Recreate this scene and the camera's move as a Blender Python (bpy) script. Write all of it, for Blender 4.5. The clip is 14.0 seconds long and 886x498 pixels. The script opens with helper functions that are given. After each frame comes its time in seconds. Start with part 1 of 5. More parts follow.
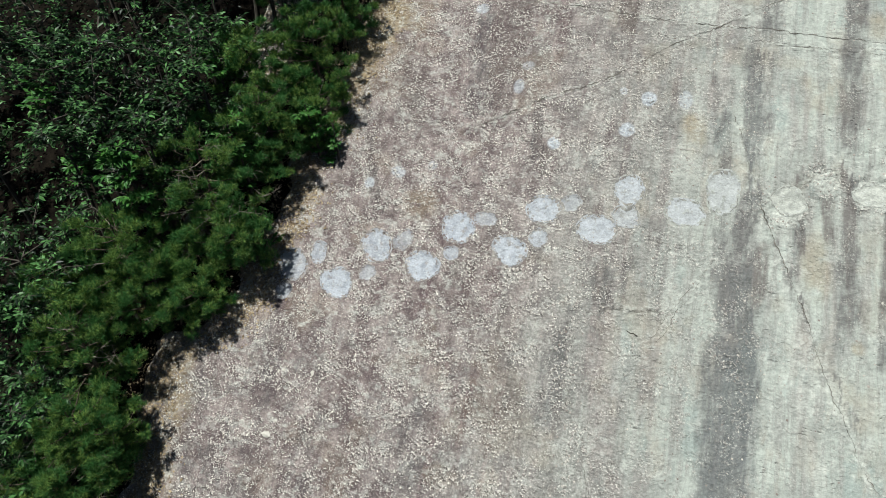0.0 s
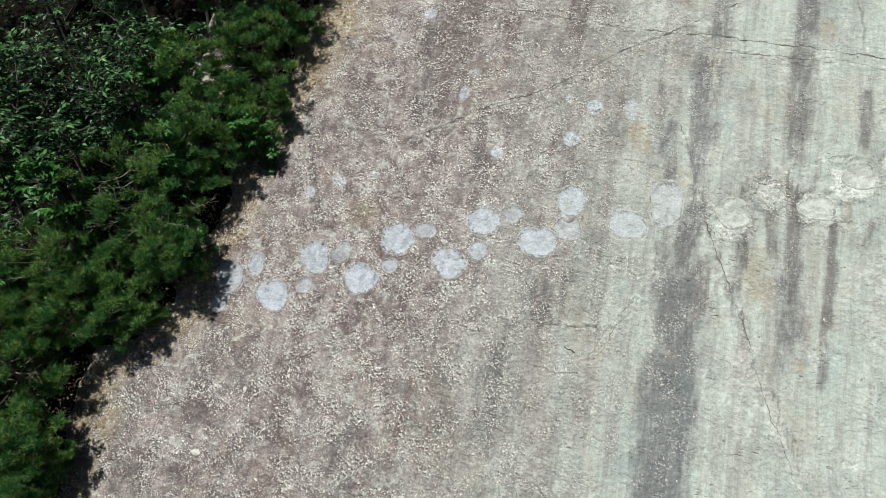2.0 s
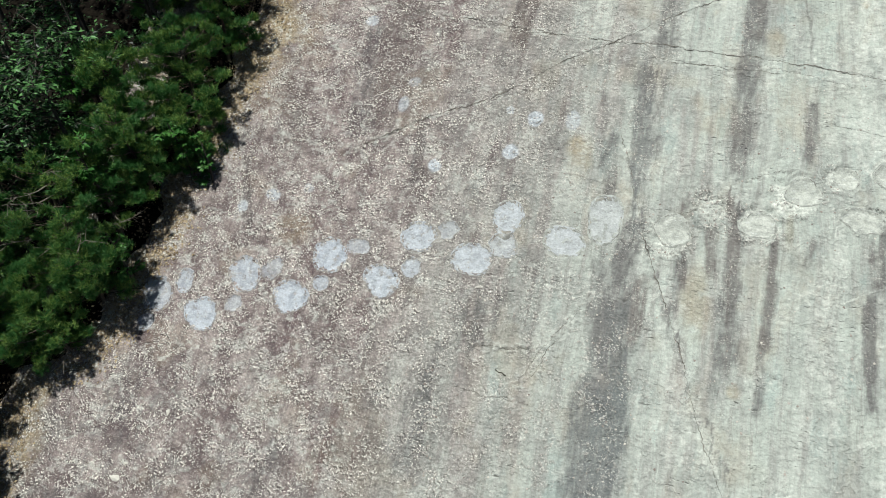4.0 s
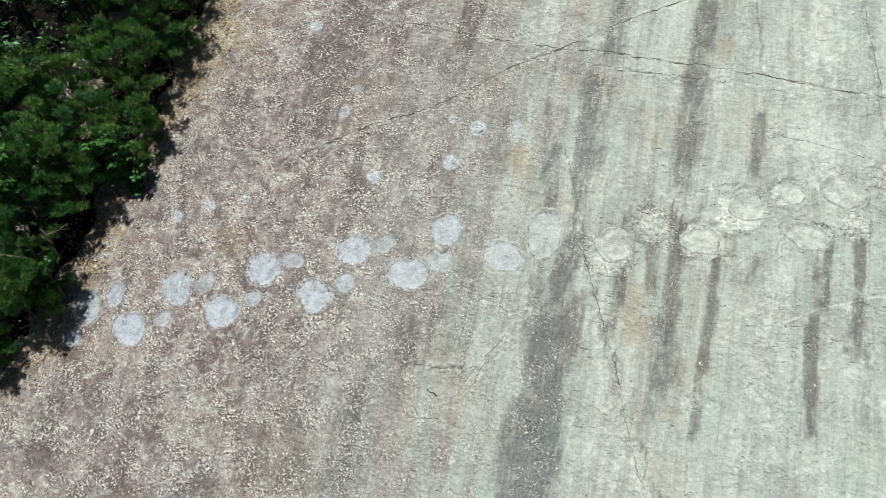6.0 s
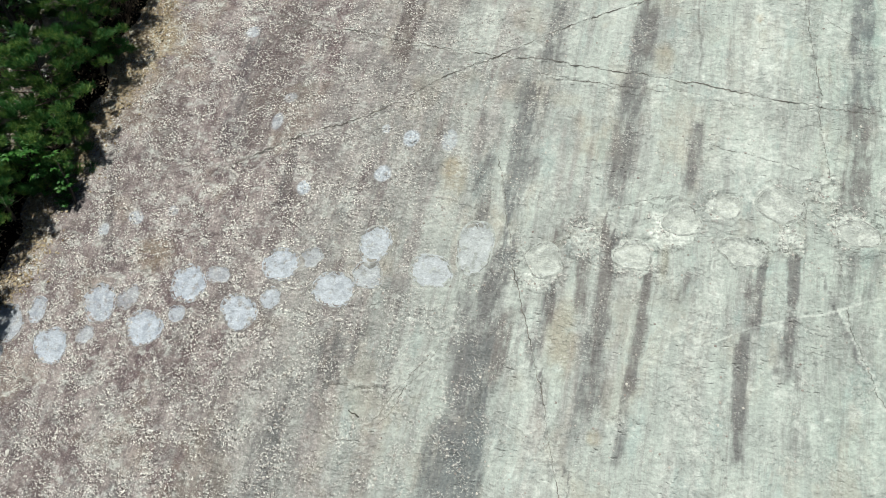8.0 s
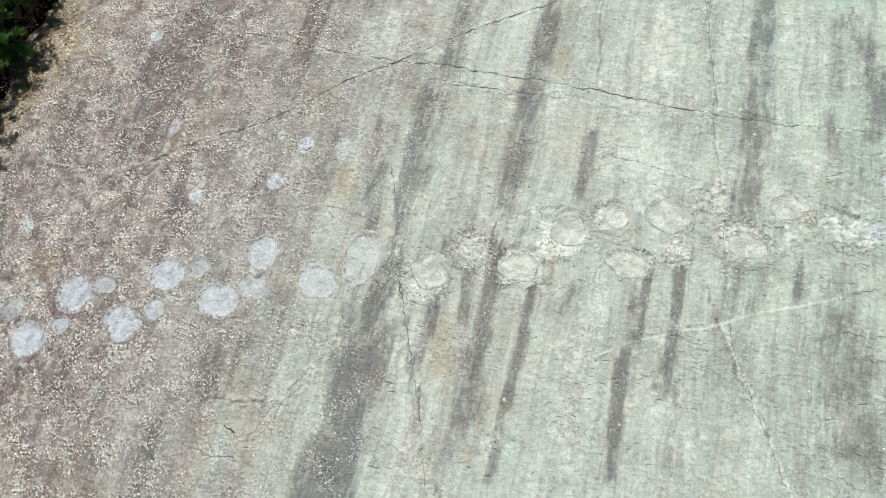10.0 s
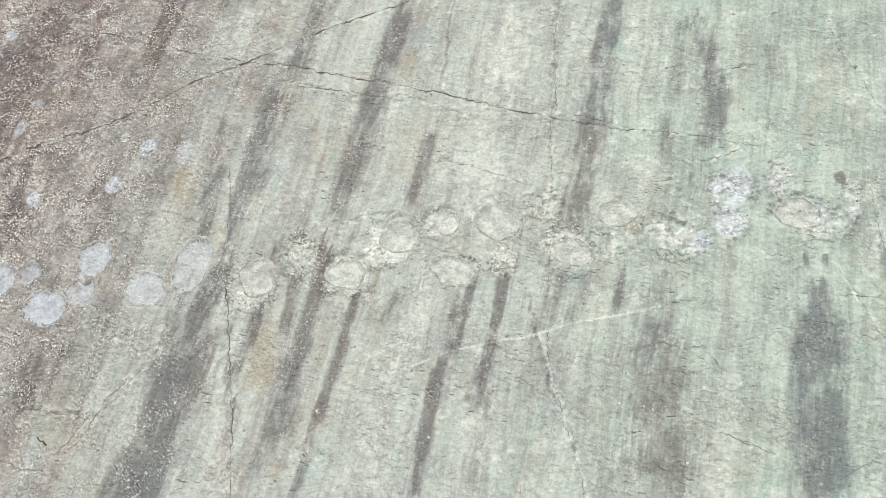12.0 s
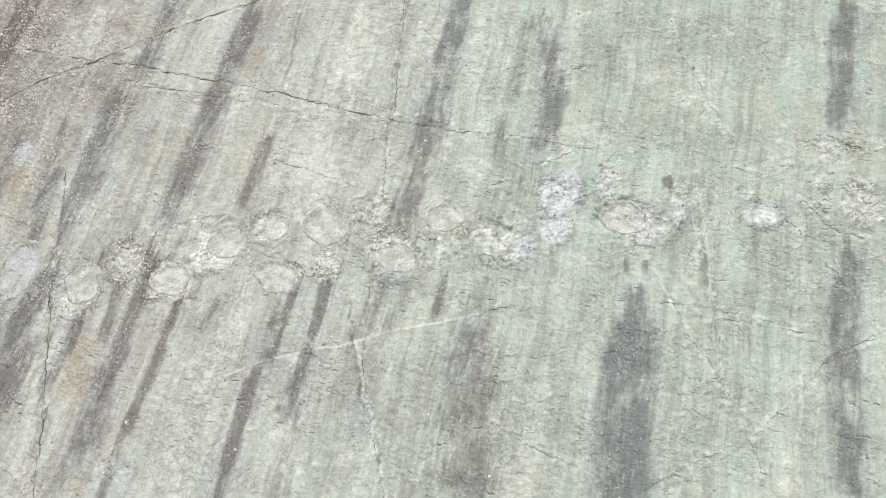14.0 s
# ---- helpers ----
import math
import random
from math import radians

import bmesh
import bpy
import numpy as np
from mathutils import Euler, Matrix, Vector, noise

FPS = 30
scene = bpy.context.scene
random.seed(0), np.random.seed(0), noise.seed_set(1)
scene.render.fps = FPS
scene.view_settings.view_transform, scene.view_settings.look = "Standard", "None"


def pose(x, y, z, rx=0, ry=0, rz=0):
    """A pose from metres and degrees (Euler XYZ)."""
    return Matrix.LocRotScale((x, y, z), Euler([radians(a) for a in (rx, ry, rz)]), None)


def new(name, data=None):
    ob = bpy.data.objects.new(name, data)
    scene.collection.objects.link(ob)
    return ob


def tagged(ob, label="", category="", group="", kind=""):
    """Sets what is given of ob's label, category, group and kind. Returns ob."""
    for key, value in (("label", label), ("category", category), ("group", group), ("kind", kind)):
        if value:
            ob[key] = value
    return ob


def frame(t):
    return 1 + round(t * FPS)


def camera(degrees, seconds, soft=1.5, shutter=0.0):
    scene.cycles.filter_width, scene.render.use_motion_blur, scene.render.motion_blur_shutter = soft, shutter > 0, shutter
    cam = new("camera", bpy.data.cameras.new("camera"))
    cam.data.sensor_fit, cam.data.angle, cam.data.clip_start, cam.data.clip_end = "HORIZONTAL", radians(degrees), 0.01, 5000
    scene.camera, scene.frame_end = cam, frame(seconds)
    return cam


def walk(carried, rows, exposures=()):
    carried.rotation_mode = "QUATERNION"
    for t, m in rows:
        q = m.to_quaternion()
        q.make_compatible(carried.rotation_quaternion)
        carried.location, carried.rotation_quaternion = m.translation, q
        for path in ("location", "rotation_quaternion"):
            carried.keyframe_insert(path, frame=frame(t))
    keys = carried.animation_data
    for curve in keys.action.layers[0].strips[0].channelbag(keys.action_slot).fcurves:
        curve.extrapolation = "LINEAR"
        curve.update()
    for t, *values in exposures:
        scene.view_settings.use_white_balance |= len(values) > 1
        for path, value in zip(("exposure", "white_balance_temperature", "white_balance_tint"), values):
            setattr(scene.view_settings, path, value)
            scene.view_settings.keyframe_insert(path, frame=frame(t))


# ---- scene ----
cam = camera(72.0, 14.0, soft=0.62)
METRES, EYE, TILT, LEAN, TURN = 13.0, 13.0, -40.03, 0.91, 0.0
ROWS = [
    (0.0, 0.0, 0.0000, 0.0, 0.000, 0.000, -0.00),
    (0.5, 0.0215, 0.0047, 0.0043, 0.000, -0.036, -0.01),
    (1.0, 0.0449, 0.0107, 0.0091, -0.048, -0.024, -0.01),
    (1.5, 0.0704, 0.0177, 0.0151, -0.061, -0.048, -0.04),
    (2.0, 0.0966, 0.0253, 0.0208, -0.097, -0.073, -0.05),
    (2.5, 0.123, 0.0334, 0.0271, -0.121, -0.085, -0.06),
    (3.0, 0.1484, 0.0414, 0.0344, -0.170, -0.121, -0.07),
    (3.5, 0.1733, 0.0499, 0.0422, -0.206, -0.170, -0.09),
    (6.0, 0.2896, 0.0887, 0.0705, -0.388, -0.218, -0.19),
    (6.5, 0.3136, 0.0961, 0.0757, -0.388, -0.230, -0.19),
    (7.0, 0.3382, 0.1030, 0.0812, -0.388, -0.242, -0.21),
    (9.5, 0.4959, 0.1300, 0.1022, -0.521, -0.145, -0.27),
    (10.0, 0.5421, 0.1347, 0.1042, -0.581, -0.109, -0.29),
    (10.5, 0.5924, 0.1389, 0.107, -0.678, -0.097, -0.31),
    (11.0, 0.6464, 0.1438, 0.1095, -0.775, -0.073, -0.32),
    (11.5, 0.7014, 0.1484, 0.1115, -0.908, -0.061, -0.33),
    (12.0, 0.7563, 0.1527, 0.1129, -1.066, -0.048, -0.34),
    (12.5, 0.8105, 0.1569, 0.1146, -1.187, -0.024, -0.35),
    (13.0, 0.8628, 0.1607, 0.1163, -1.320, -0.024, -0.35),
    (13.5, 0.9127, 0.1645, 0.1185, -1.441, -0.061, -0.35),
    (14.0, 0.9607, 0.1687, 0.121, -1.550, -0.073, -0.37),
]
EXPOSURES = [(0.0, 0.13, 6300, 1), (7.0, 0.15, 6300, 0), (10.0, 0.17, 6350, 1), (12.0, 0.15, 6400, 5), (14.0, 0.15, 6450, 8)]
walk(cam, [(t, pose(0, 0, EYE, TILT, LEAN, TURN) @ pose(METRES * x, METRES * y, METRES * z, 90 + pitch, roll, yaw)) for t, x, y, z, yaw, pitch, roll in ROWS], EXPOSURES)

# ---- light ----
DIP, STRIKE = 31.0, -16.12                      # the slab's slope and the bearing of its level line, degrees
FOOT = Vector((-0.133, 9.959, EYE - 8.364))        # a point of the slab
SLAB = Matrix.Translation(FOOT) @ Matrix.Rotation(radians(STRIKE), 4, "Z") @ Matrix.Rotation(radians(DIP), 4, "X")
SUN_LOCAL = Vector((-0.14, 0.35, 0.925))          # towards the sun, seen from the slab
sun_way = (SLAB.to_3x3() @ SUN_LOCAL).normalized()

world = bpy.data.worlds.new("sky")
scene.world = world
world.use_nodes = True
sky = world.node_tree.nodes.new("ShaderNodeTexSky")
sky.sky_type, sky.sun_disc = "NISHITA", False
sky.sun_elevation = math.asin(sun_way.z)
sky.sun_rotation = math.atan2(sun_way.x, sun_way.y)
back = world.node_tree.nodes["Background"]
back.inputs["Strength"].default_value = 0.028
world.node_tree.links.new(sky.outputs[0], back.inputs[0])
sun = new("sun", bpy.data.lights.new("sun", "SUN"))
sun.data.energy, sun.data.angle, sun.data.color = 4.8, radians(0.53), (1.0, 0.975, 0.93)
sun.matrix_world = Matrix.Translation((0, 0, 40)) @ sun_way.to_track_quat("Z", "Y").to_matrix().to_4x4()


# ---- materials ----
class Nodes:
    """A small way to write node materials."""

    def __init__(self, name):
        self.mat = bpy.data.materials.new(name)
        self.mat.use_nodes = True
        self.tree = self.mat.node_tree
        self.out = self.tree.nodes["Material Output"]
        self.bsdf = self.tree.nodes["Principled BSDF"]

    def put(self, socket, value):
        if isinstance(value, bpy.types.NodeSocket):
            self.tree.links.new(value, socket)
        elif isinstance(value, tuple) and len(value) == 3 and socket.type == "RGBA":
            socket.default_value = (*value, 1)
        else:
            socket.default_value = value

    def node(self, kind, **inputs):
        n = self.tree.nodes.new("ShaderNode" + kind)
        for key, value in inputs.items():
            self.put(n.inputs[key], value)
        return n

    def place(self, scale=(1, 1, 1)):
        tex = self.tree.nodes.new("ShaderNodeTexCoord")
        m = self.node("Mapping", Vector=tex.outputs["Object"], Scale=scale)
        return m.outputs[0]

    def noise(self, where, scale, detail=4.0, rough=0.6):
        return self.node("TexNoise", Vector=where, Scale=scale, Detail=detail, Roughness=rough).outputs["Fac"]

    def attr(self, name):
        n = self.tree.nodes.new("ShaderNodeAttribute")
        n.attribute_name = name
        return n.outputs["Fac"]

    def ramp(self, fac, lo, hi, a=0.0, b=1.0):
        n = self.node("MapRange", Value=fac)
        n.inputs[1].default_value, n.inputs[2].default_value, n.inputs[3].default_value, n.inputs[4].default_value = lo, hi, a, b
        n.interpolation_type = "SMOOTHSTEP"
        return n.outputs[0]

    def calc(self, what, a, b=0.0):
        n = self.tree.nodes.new("ShaderNodeMath")
        n.operation = what
        self.put(n.inputs[0], a), self.put(n.inputs[1], b)
        return n.outputs[0]

    def mix(self, fac, a, b, how="MIX"):
        n = self.tree.nodes.new("ShaderNodeMix")
        n.data_type, n.blend_type = "RGBA", how
        self.put(n.inputs[0], fac), self.put(n.inputs[6], a), self.put(n.inputs[7], b)
        return n.outputs[2]

    def bump(self, height, distance, strength=1.0, normal=None):
        n = self.node("Bump", Height=height, Distance=distance, Strength=strength)
        if normal:
            self.put(n.inputs["Normal"], normal)
        return n.outputs[0]

    def island(self):
        return self.tree.nodes.new("ShaderNodeNewGeometry").outputs["Random Per Island"]

    def finish(self, colour, rough=0.85, normal=None, gloss=0.3):
        self.put(self.bsdf.inputs["Base Color"], colour)
        self.put(self.bsdf.inputs["Roughness"], rough)
        self.bsdf.inputs["Specular IOR Level"].default_value = gloss
        if normal:
            self.put(self.bsdf.inputs["Normal"], normal)
        return self.mat


def grain(m, colour, where, dark=0.72, light=1.28, scale=38.0):
    """Sand-sized grain and pocks on a rock colour."""
    fine = m.noise(where, scale, 6.0, 0.75)
    k = m.ramp(fine, 0.28, 0.74, dark, light)
    return m.mix(1.0, colour, m.node("CombineColor", Red=k, Green=k, Blue=k).outputs[0], "MULTIPLY"), fine


def hairlines(m, where, scale, wide):
    """Thin wandering lines: the half-height contour of a noise, kept in patches."""
    n = m.noise(where, scale, 5.0, 0.6)
    off = m.calc("ABSOLUTE", m.calc("SUBTRACT", n, 0.5))
    return m.calc("MULTIPLY", m.ramp(off, wide, wide * 0.25), m.ramp(m.noise(where, scale * 0.45, 2.0), 0.54, 0.63))


def rock_material():
    m = Nodes("streaked_rock")
    p = m.place()
    sway = m.node("TexNoise", Vector=p, Scale=0.8, Detail=3.0).outputs["Color"]
    bent = m.node("VectorMath", **{})
    bent.operation = "MULTIPLY_ADD"
    m.put(bent.inputs[0], sway), m.put(bent.inputs[1], (0.25, 0.25, 0.0)), m.put(bent.inputs[2], p)

    def along(a, b, shift=(0.0, 0.0, 0.0)):
        return m.node("Mapping", Vector=bent.outputs[0], Location=shift, Scale=(a, b, 1.0)).outputs[0]

    grit = m.attr("grit")
    # grey-green sandstone: streaks down the slope, beige and bluish washes, thin flakes
    green = m.mix(m.ramp(m.noise(p, 0.9, 6.0, 0.65), 0.38, 0.62), (0.414, 0.434, 0.398), (0.330, 0.341, 0.317))
    green = m.mix(m.ramp(m.noise(along(6.0, 0.3), 1.0, 6.0, 0.72), 0.47, 0.62, 0.0, 0.6), green, (0.262, 0.250, 0.238))
    green = m.mix(m.ramp(m.noise(along(2.2, 0.3, (4.0, 2.0, 0.0)), 1.0, 6.0, 0.7), 0.50, 0.62, 0.0, 0.55), green, (0.468, 0.476, 0.440))
    green = m.mix(m.ramp(m.noise(along(1.4, 0.5, (9.0, 5.0, 0.0)), 1.0, 5.0, 0.65), 0.52, 0.66, 0.0, 0.5), green, (0.405, 0.372, 0.318))
    green = m.mix(m.ramp(m.noise(along(1.8, 0.6, (2.0, 8.0, 0.0)), 1.0, 5.0, 0.65), 0.54, 0.68, 0.0, 0.55), green, (0.318, 0.376, 0.356))
    green = m.mix(m.attr("verd"), green, m.mix(1.0, green, (0.945, 1.02, 0.975), "MULTIPLY"))
    scales = m.noise(along(1.6, 2.2), 3.2, 5.0, 0.62)
    scale_share = m.ramp(m.noise(p, 0.9, 3.0), 0.40, 0.62, 0.05, 0.8)
    flake = m.calc("MULTIPLY", m.ramp(scales, 0.54, 0.565), scale_share)
    green = m.mix(m.calc("MULTIPLY", flake, 0.5), green, (0.452, 0.462, 0.430))
    mauve = m.mix(m.ramp(m.noise(p, 1.5, 7.0, 0.72), 0.38, 0.62), (0.124, 0.087, 0.091), (0.354, 0.290, 0.277))
    mauve = m.mix(m.ramp(m.noise(along(4.0, 0.4), 1.0, 5.0, 0.7), 0.48, 0.62, 0.0, 0.7), mauve, (0.132, 0.092, 0.096))
    mauve = m.mix(m.ramp(m.noise(p, 4.0, 5.0, 0.68), 0.545, 0.595, 0.0, 0.72), mauve, (0.430, 0.392, 0.375))
    base = m.mix(m.attr("mauve"), green, mauve)
    base = m.mix(m.attr("ochre"), base, m.mix(m.noise(p, 9.0, 5.0, 0.7), (0.24, 0.175, 0.105), (0.42, 0.335, 0.21)))
    broken = m.calc("MULTIPLY", m.calc("SUBTRACT", m.noise(along(6.0, 7.5, (7.0, 0.0, 0.0)), 1.0, 7.0, 0.68), 0.5), m.ramp(m.attr("pale"), 0.0, 0.3, 0.0, 1.5))
    base = m.mix(m.ramp(m.calc("ADD", m.attr("pale"), broken), 0.06, 0.9, 0.0, 0.85), base, m.mix(m.noise(p, 7.0, 4.0, 0.6), (0.55, 0.555, 0.515), (0.74, 0.735, 0.68)))
    # dark water stains, brown or slate
    dark = m.mix(m.attr("warm"), (0.100, 0.110, 0.120), (0.104, 0.078, 0.077))
    fibre = m.calc("SUBTRACT", m.noise(along(13.0, 1.1), 1.0, 7.0, 0.72), 0.5)
    edge = m.calc("MULTIPLY", fibre, m.ramp(m.attr("stain"), 0.0, 0.3, 0.0, 1.2))
    edge = m.calc("ADD", edge, m.calc("MULTIPLY", m.calc("SUBTRACT", m.noise(along(5.0, 3.0, (3.0, 7.0, 0.0)), 1.0, 7.0, 0.72), 0.5), m.ramp(m.attr("stain"), 0.0, 0.3, 0.0, 1.0)))
    base = m.mix(m.ramp(m.calc("ADD", m.attr("stain"), edge), 0.03, 1.0, 0.0, 0.76), base, dark)
    base = m.mix(m.attr("chalk"), base, m.mix(m.ramp(m.noise(p, 10.0, 4.0, 0.7), 0.4, 0.6), (0.44, 0.465, 0.52), (0.60, 0.625, 0.68)))
    # broken crust: crumbs, chips and pits of a few centimetres, in clusters; chip shade painted in
    patchy = m.ramp(m.noise(p, 1.9, 6.0, 0.72), 0.42, 0.60)
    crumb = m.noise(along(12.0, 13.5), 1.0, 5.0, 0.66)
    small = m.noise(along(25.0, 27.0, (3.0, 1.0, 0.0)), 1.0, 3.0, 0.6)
    # the crumb noise shifted: dark beside each crumb stands in for its shadow
    pit_shade = m.noise(along(12.0, 13.5, (0.1, 0.36, 0.0)), 1.0, 5.0, 0.66)
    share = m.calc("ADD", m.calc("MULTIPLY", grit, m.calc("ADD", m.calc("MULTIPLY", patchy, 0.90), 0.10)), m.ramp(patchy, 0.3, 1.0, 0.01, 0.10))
    base = m.mix(m.calc("MULTIPLY", m.ramp(pit_shade, 0.53, 0.565), m.calc("MULTIPLY", share, 0.9)), base, (0.085, 0.070, 0.066))
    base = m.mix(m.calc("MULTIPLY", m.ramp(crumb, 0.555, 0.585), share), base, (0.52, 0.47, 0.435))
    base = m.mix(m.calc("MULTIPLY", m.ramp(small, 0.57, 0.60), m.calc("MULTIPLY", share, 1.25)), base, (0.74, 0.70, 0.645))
    # short level breaks: painted shade as a dark line under a painted lit lip
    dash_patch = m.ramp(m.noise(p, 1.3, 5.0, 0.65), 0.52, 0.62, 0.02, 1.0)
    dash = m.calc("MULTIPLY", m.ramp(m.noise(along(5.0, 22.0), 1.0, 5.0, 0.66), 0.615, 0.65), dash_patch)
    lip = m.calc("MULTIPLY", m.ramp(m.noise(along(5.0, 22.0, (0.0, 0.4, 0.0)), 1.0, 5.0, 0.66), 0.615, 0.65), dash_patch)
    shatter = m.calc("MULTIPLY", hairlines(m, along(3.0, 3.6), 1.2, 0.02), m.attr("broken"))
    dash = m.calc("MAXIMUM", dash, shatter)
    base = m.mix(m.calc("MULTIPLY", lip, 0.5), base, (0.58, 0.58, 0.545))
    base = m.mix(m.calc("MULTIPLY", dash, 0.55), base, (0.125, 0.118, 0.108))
    thin = m.calc("MULTIPLY", hairlines(m, along(1.2, 0.9), 0.9, 0.0022), 0.5)
    base = m.mix(thin, base, (0.11, 0.10, 0.09))
    # weathered skin: streaks down the slope and scabs of a hand's width
    threads = m.ramp(m.noise(along(9.0, 0.45, (5.0, 3.0, 0.0)), 1.0, 6.0, 0.68), 0.42, 0.58, 0.96, 1.05)
    scab = m.noise(along(8.0, 9.0, (1.0, 6.0, 0.0)), 1.0, 6.0, 0.70)
    skin = m.calc("MULTIPLY", threads, m.ramp(scab, 0.44, 0.56, 0.95, 1.06))
    base = m.mix(1.0, base, m.node("CombineColor", Red=skin, Green=skin, Blue=skin).outputs[0], "MULTIPLY")
    coarse, fine = grain(m, base, p, 0.68, 1.32, 19.0)
    calm, fine = grain(m, base, p, 0.85, 1.15, 17.0)
    base = m.mix(m.ramp(grit, 0.1, 0.7), calm, coarse)
    height = m.calc("ADD", m.calc("MULTIPLY", crumb, 0.8), m.calc("ADD", m.calc("MULTIPLY", small, 0.3), m.calc("ADD", m.calc("MULTIPLY", scab, 0.45), m.calc("MULTIPLY", flake, 0.3))))
    height = m.calc("SUBTRACT", m.calc("MULTIPLY", height, m.ramp(grit, 0.0, 0.6, 0.6, 1.1)), m.calc("MULTIPLY", dash, 0.3))
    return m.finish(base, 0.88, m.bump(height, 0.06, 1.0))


def print_material():
    m = Nodes("bleached_print")
    p = m.place()
    info = m.tree.nodes.new("ShaderNodeObjectInfo")
    body = m.mix(m.ramp(m.noise(p, 6.0, 5.0, 0.7), 0.36, 0.62), (0.35, 0.372, 0.432), (0.525, 0.55, 0.62))
    tint = m.node("SeparateColor", Color=info.outputs["Color"])
    patches = m.ramp(m.noise(p, 5.0, 6.0, 0.7), 0.4, 0.62)
    body = m.mix(tint.outputs[1], m.mix(0.55, body, (0.56, 0.548, 0.525)), body)
    cream = m.mix(patches, (0.46, 0.462, 0.427), (0.67, 0.665, 0.612))
    body = m.mix(tint.outputs[2], body, cream)
    worn = m.mix(tint.outputs[1], m.mix(patches, (0.30, 0.305, 0.282), (0.45, 0.46, 0.425)), m.mix(patches, (0.17, 0.14, 0.135), (0.36, 0.32, 0.30)))
    fray = m.calc("ADD", m.calc("MULTIPLY", m.calc("SUBTRACT", m.noise(p, 4.5, 4.0, 0.6), 0.5), 0.75), m.calc("MULTIPLY", m.calc("SUBTRACT", m.noise(p, 15.0, 3.0, 0.6), 0.5), 0.55))
    edge = m.calc("ADD", m.attr("rim"), fray)
    keep = m.calc("MULTIPLY", m.ramp(edge, 1.00, 0.92), m.ramp(m.noise(p, 7.0, 5.0, 0.7), 0.34, 0.48, 0.2, 1.0))
    base = m.mix(m.calc("MULTIPLY", keep, m.calc("MULTIPLY", tint.outputs[0], 0.85)), worn, body)
    scuff = m.calc("MULTIPLY", m.ramp(m.noise(m.place((1.0, 2.2, 1.0)), 9.0, 4.0, 0.65), 0.56, 0.62), 0.32)
    base = m.mix(scuff, base, (0.22, 0.215, 0.21))
    crest = m.ramp(m.noise(m.place((1.0, 2.0, 1.0)), 12.0, 3.0, 0.6), 0.60, 0.65)
    base = m.mix(m.calc("MULTIPLY", crest, 0.35), base, (0.74, 0.745, 0.745))
    line = m.calc("ADD", m.attr("rim"), m.calc("MULTIPLY", m.calc("SUBTRACT", m.noise(p, 6.0, 4.0, 0.6), 0.5), 0.26))
    ring = m.calc("MULTIPLY", m.ramp(line, 0.90, 0.94), m.ramp(line, 0.985, 0.945))
    base = m.mix(m.calc("MULTIPLY", ring, m.ramp(m.noise(p, 7.0, 3.0), 0.47, 0.60, 0.0, 0.8)), base, (0.15, 0.135, 0.125))
    base, fine = grain(m, base, p, 0.84, 1.16, 30.0)
    return m.finish(base, 0.9, m.bump(m.calc("ADD", fine, m.noise(p, 11.0, 5.0, 0.7)), 0.022, 1.0))


def soil_material():
    m = Nodes("shaded_leafy_soil")
    p = m.place()
    # browns taken near black: the deep shade under the trees is in the colour
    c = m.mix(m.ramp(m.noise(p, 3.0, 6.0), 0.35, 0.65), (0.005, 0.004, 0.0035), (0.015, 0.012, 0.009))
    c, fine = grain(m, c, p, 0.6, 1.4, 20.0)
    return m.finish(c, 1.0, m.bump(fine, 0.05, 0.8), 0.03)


def chip_material(name, a, b, rough=0.85):
    m = Nodes(name)
    p = m.place()
    c = m.mix(m.island(), a, b)
    c, fine = grain(m, c, p, 0.8, 1.2, 60.0)
    return m.finish(c, rough, m.bump(fine, 0.01, 0.6))


def crack_material():
    m = Nodes("crack_dirt")
    p = m.place()
    c = m.mix(m.ramp(m.noise(p, 6.0, 6.0), 0.35, 0.65), (0.09, 0.080, 0.070), (0.22, 0.195, 0.17))
    return m.finish(c, 0.95, m.bump(m.noise(p, 40.0), 0.01, 0.8))


def bark_material(name, a, b):
    m = Nodes(name)
    p = m.place((9.0, 9.0, 2.0))
    n = m.noise(p, 2.0, 6.0)
    return m.finish(m.mix(m.ramp(n, 0.35, 0.65), a, b), 0.9, m.bump(n, 0.02, 0.8))


def leaf_material(name, a, b, rough, through_light=0.25, gloss=0.25):
    m = Nodes(name)
    # noise patches darken whole sprays as if in shade; tone per leaf is random
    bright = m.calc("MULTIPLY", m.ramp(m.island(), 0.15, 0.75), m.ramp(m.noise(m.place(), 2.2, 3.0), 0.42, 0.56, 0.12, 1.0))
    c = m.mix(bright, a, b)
    m.finish(c, rough, None, gloss)
    glow = m.node("BsdfTranslucent", Color=c)
    both = m.node("MixShader", Fac=through_light)
    m.tree.links.new(m.bsdf.outputs[0], both.inputs[1])
    m.tree.links.new(glow.outputs[0], both.inputs[2])
    m.tree.links.new(both.outputs[0], m.out.inputs["Surface"])
    return m.mat


ROCK, PRINT, SOIL, CRACK = rock_material(), print_material(), soil_material(), crack_material()
CHIP = chip_material("pale_chips", (0.20, 0.16, 0.145), (0.60, 0.55, 0.50))
STONE = chip_material("pale_stone", (0.50, 0.46, 0.41), (0.62, 0.58, 0.53))
LITTER = chip_material("dry_leaves", (0.15, 0.10, 0.06), (0.46, 0.36, 0.23))
STRAW = chip_material("dry_grass", (0.30, 0.22, 0.10), (0.45, 0.36, 0.18))
PINE_BARK = bark_material("pine_bark", (0.06, 0.045, 0.035), (0.15, 0.115, 0.09))
GREY_BARK = bark_material("grey_bark", (0.045, 0.038, 0.032), (0.11, 0.095, 0.08))
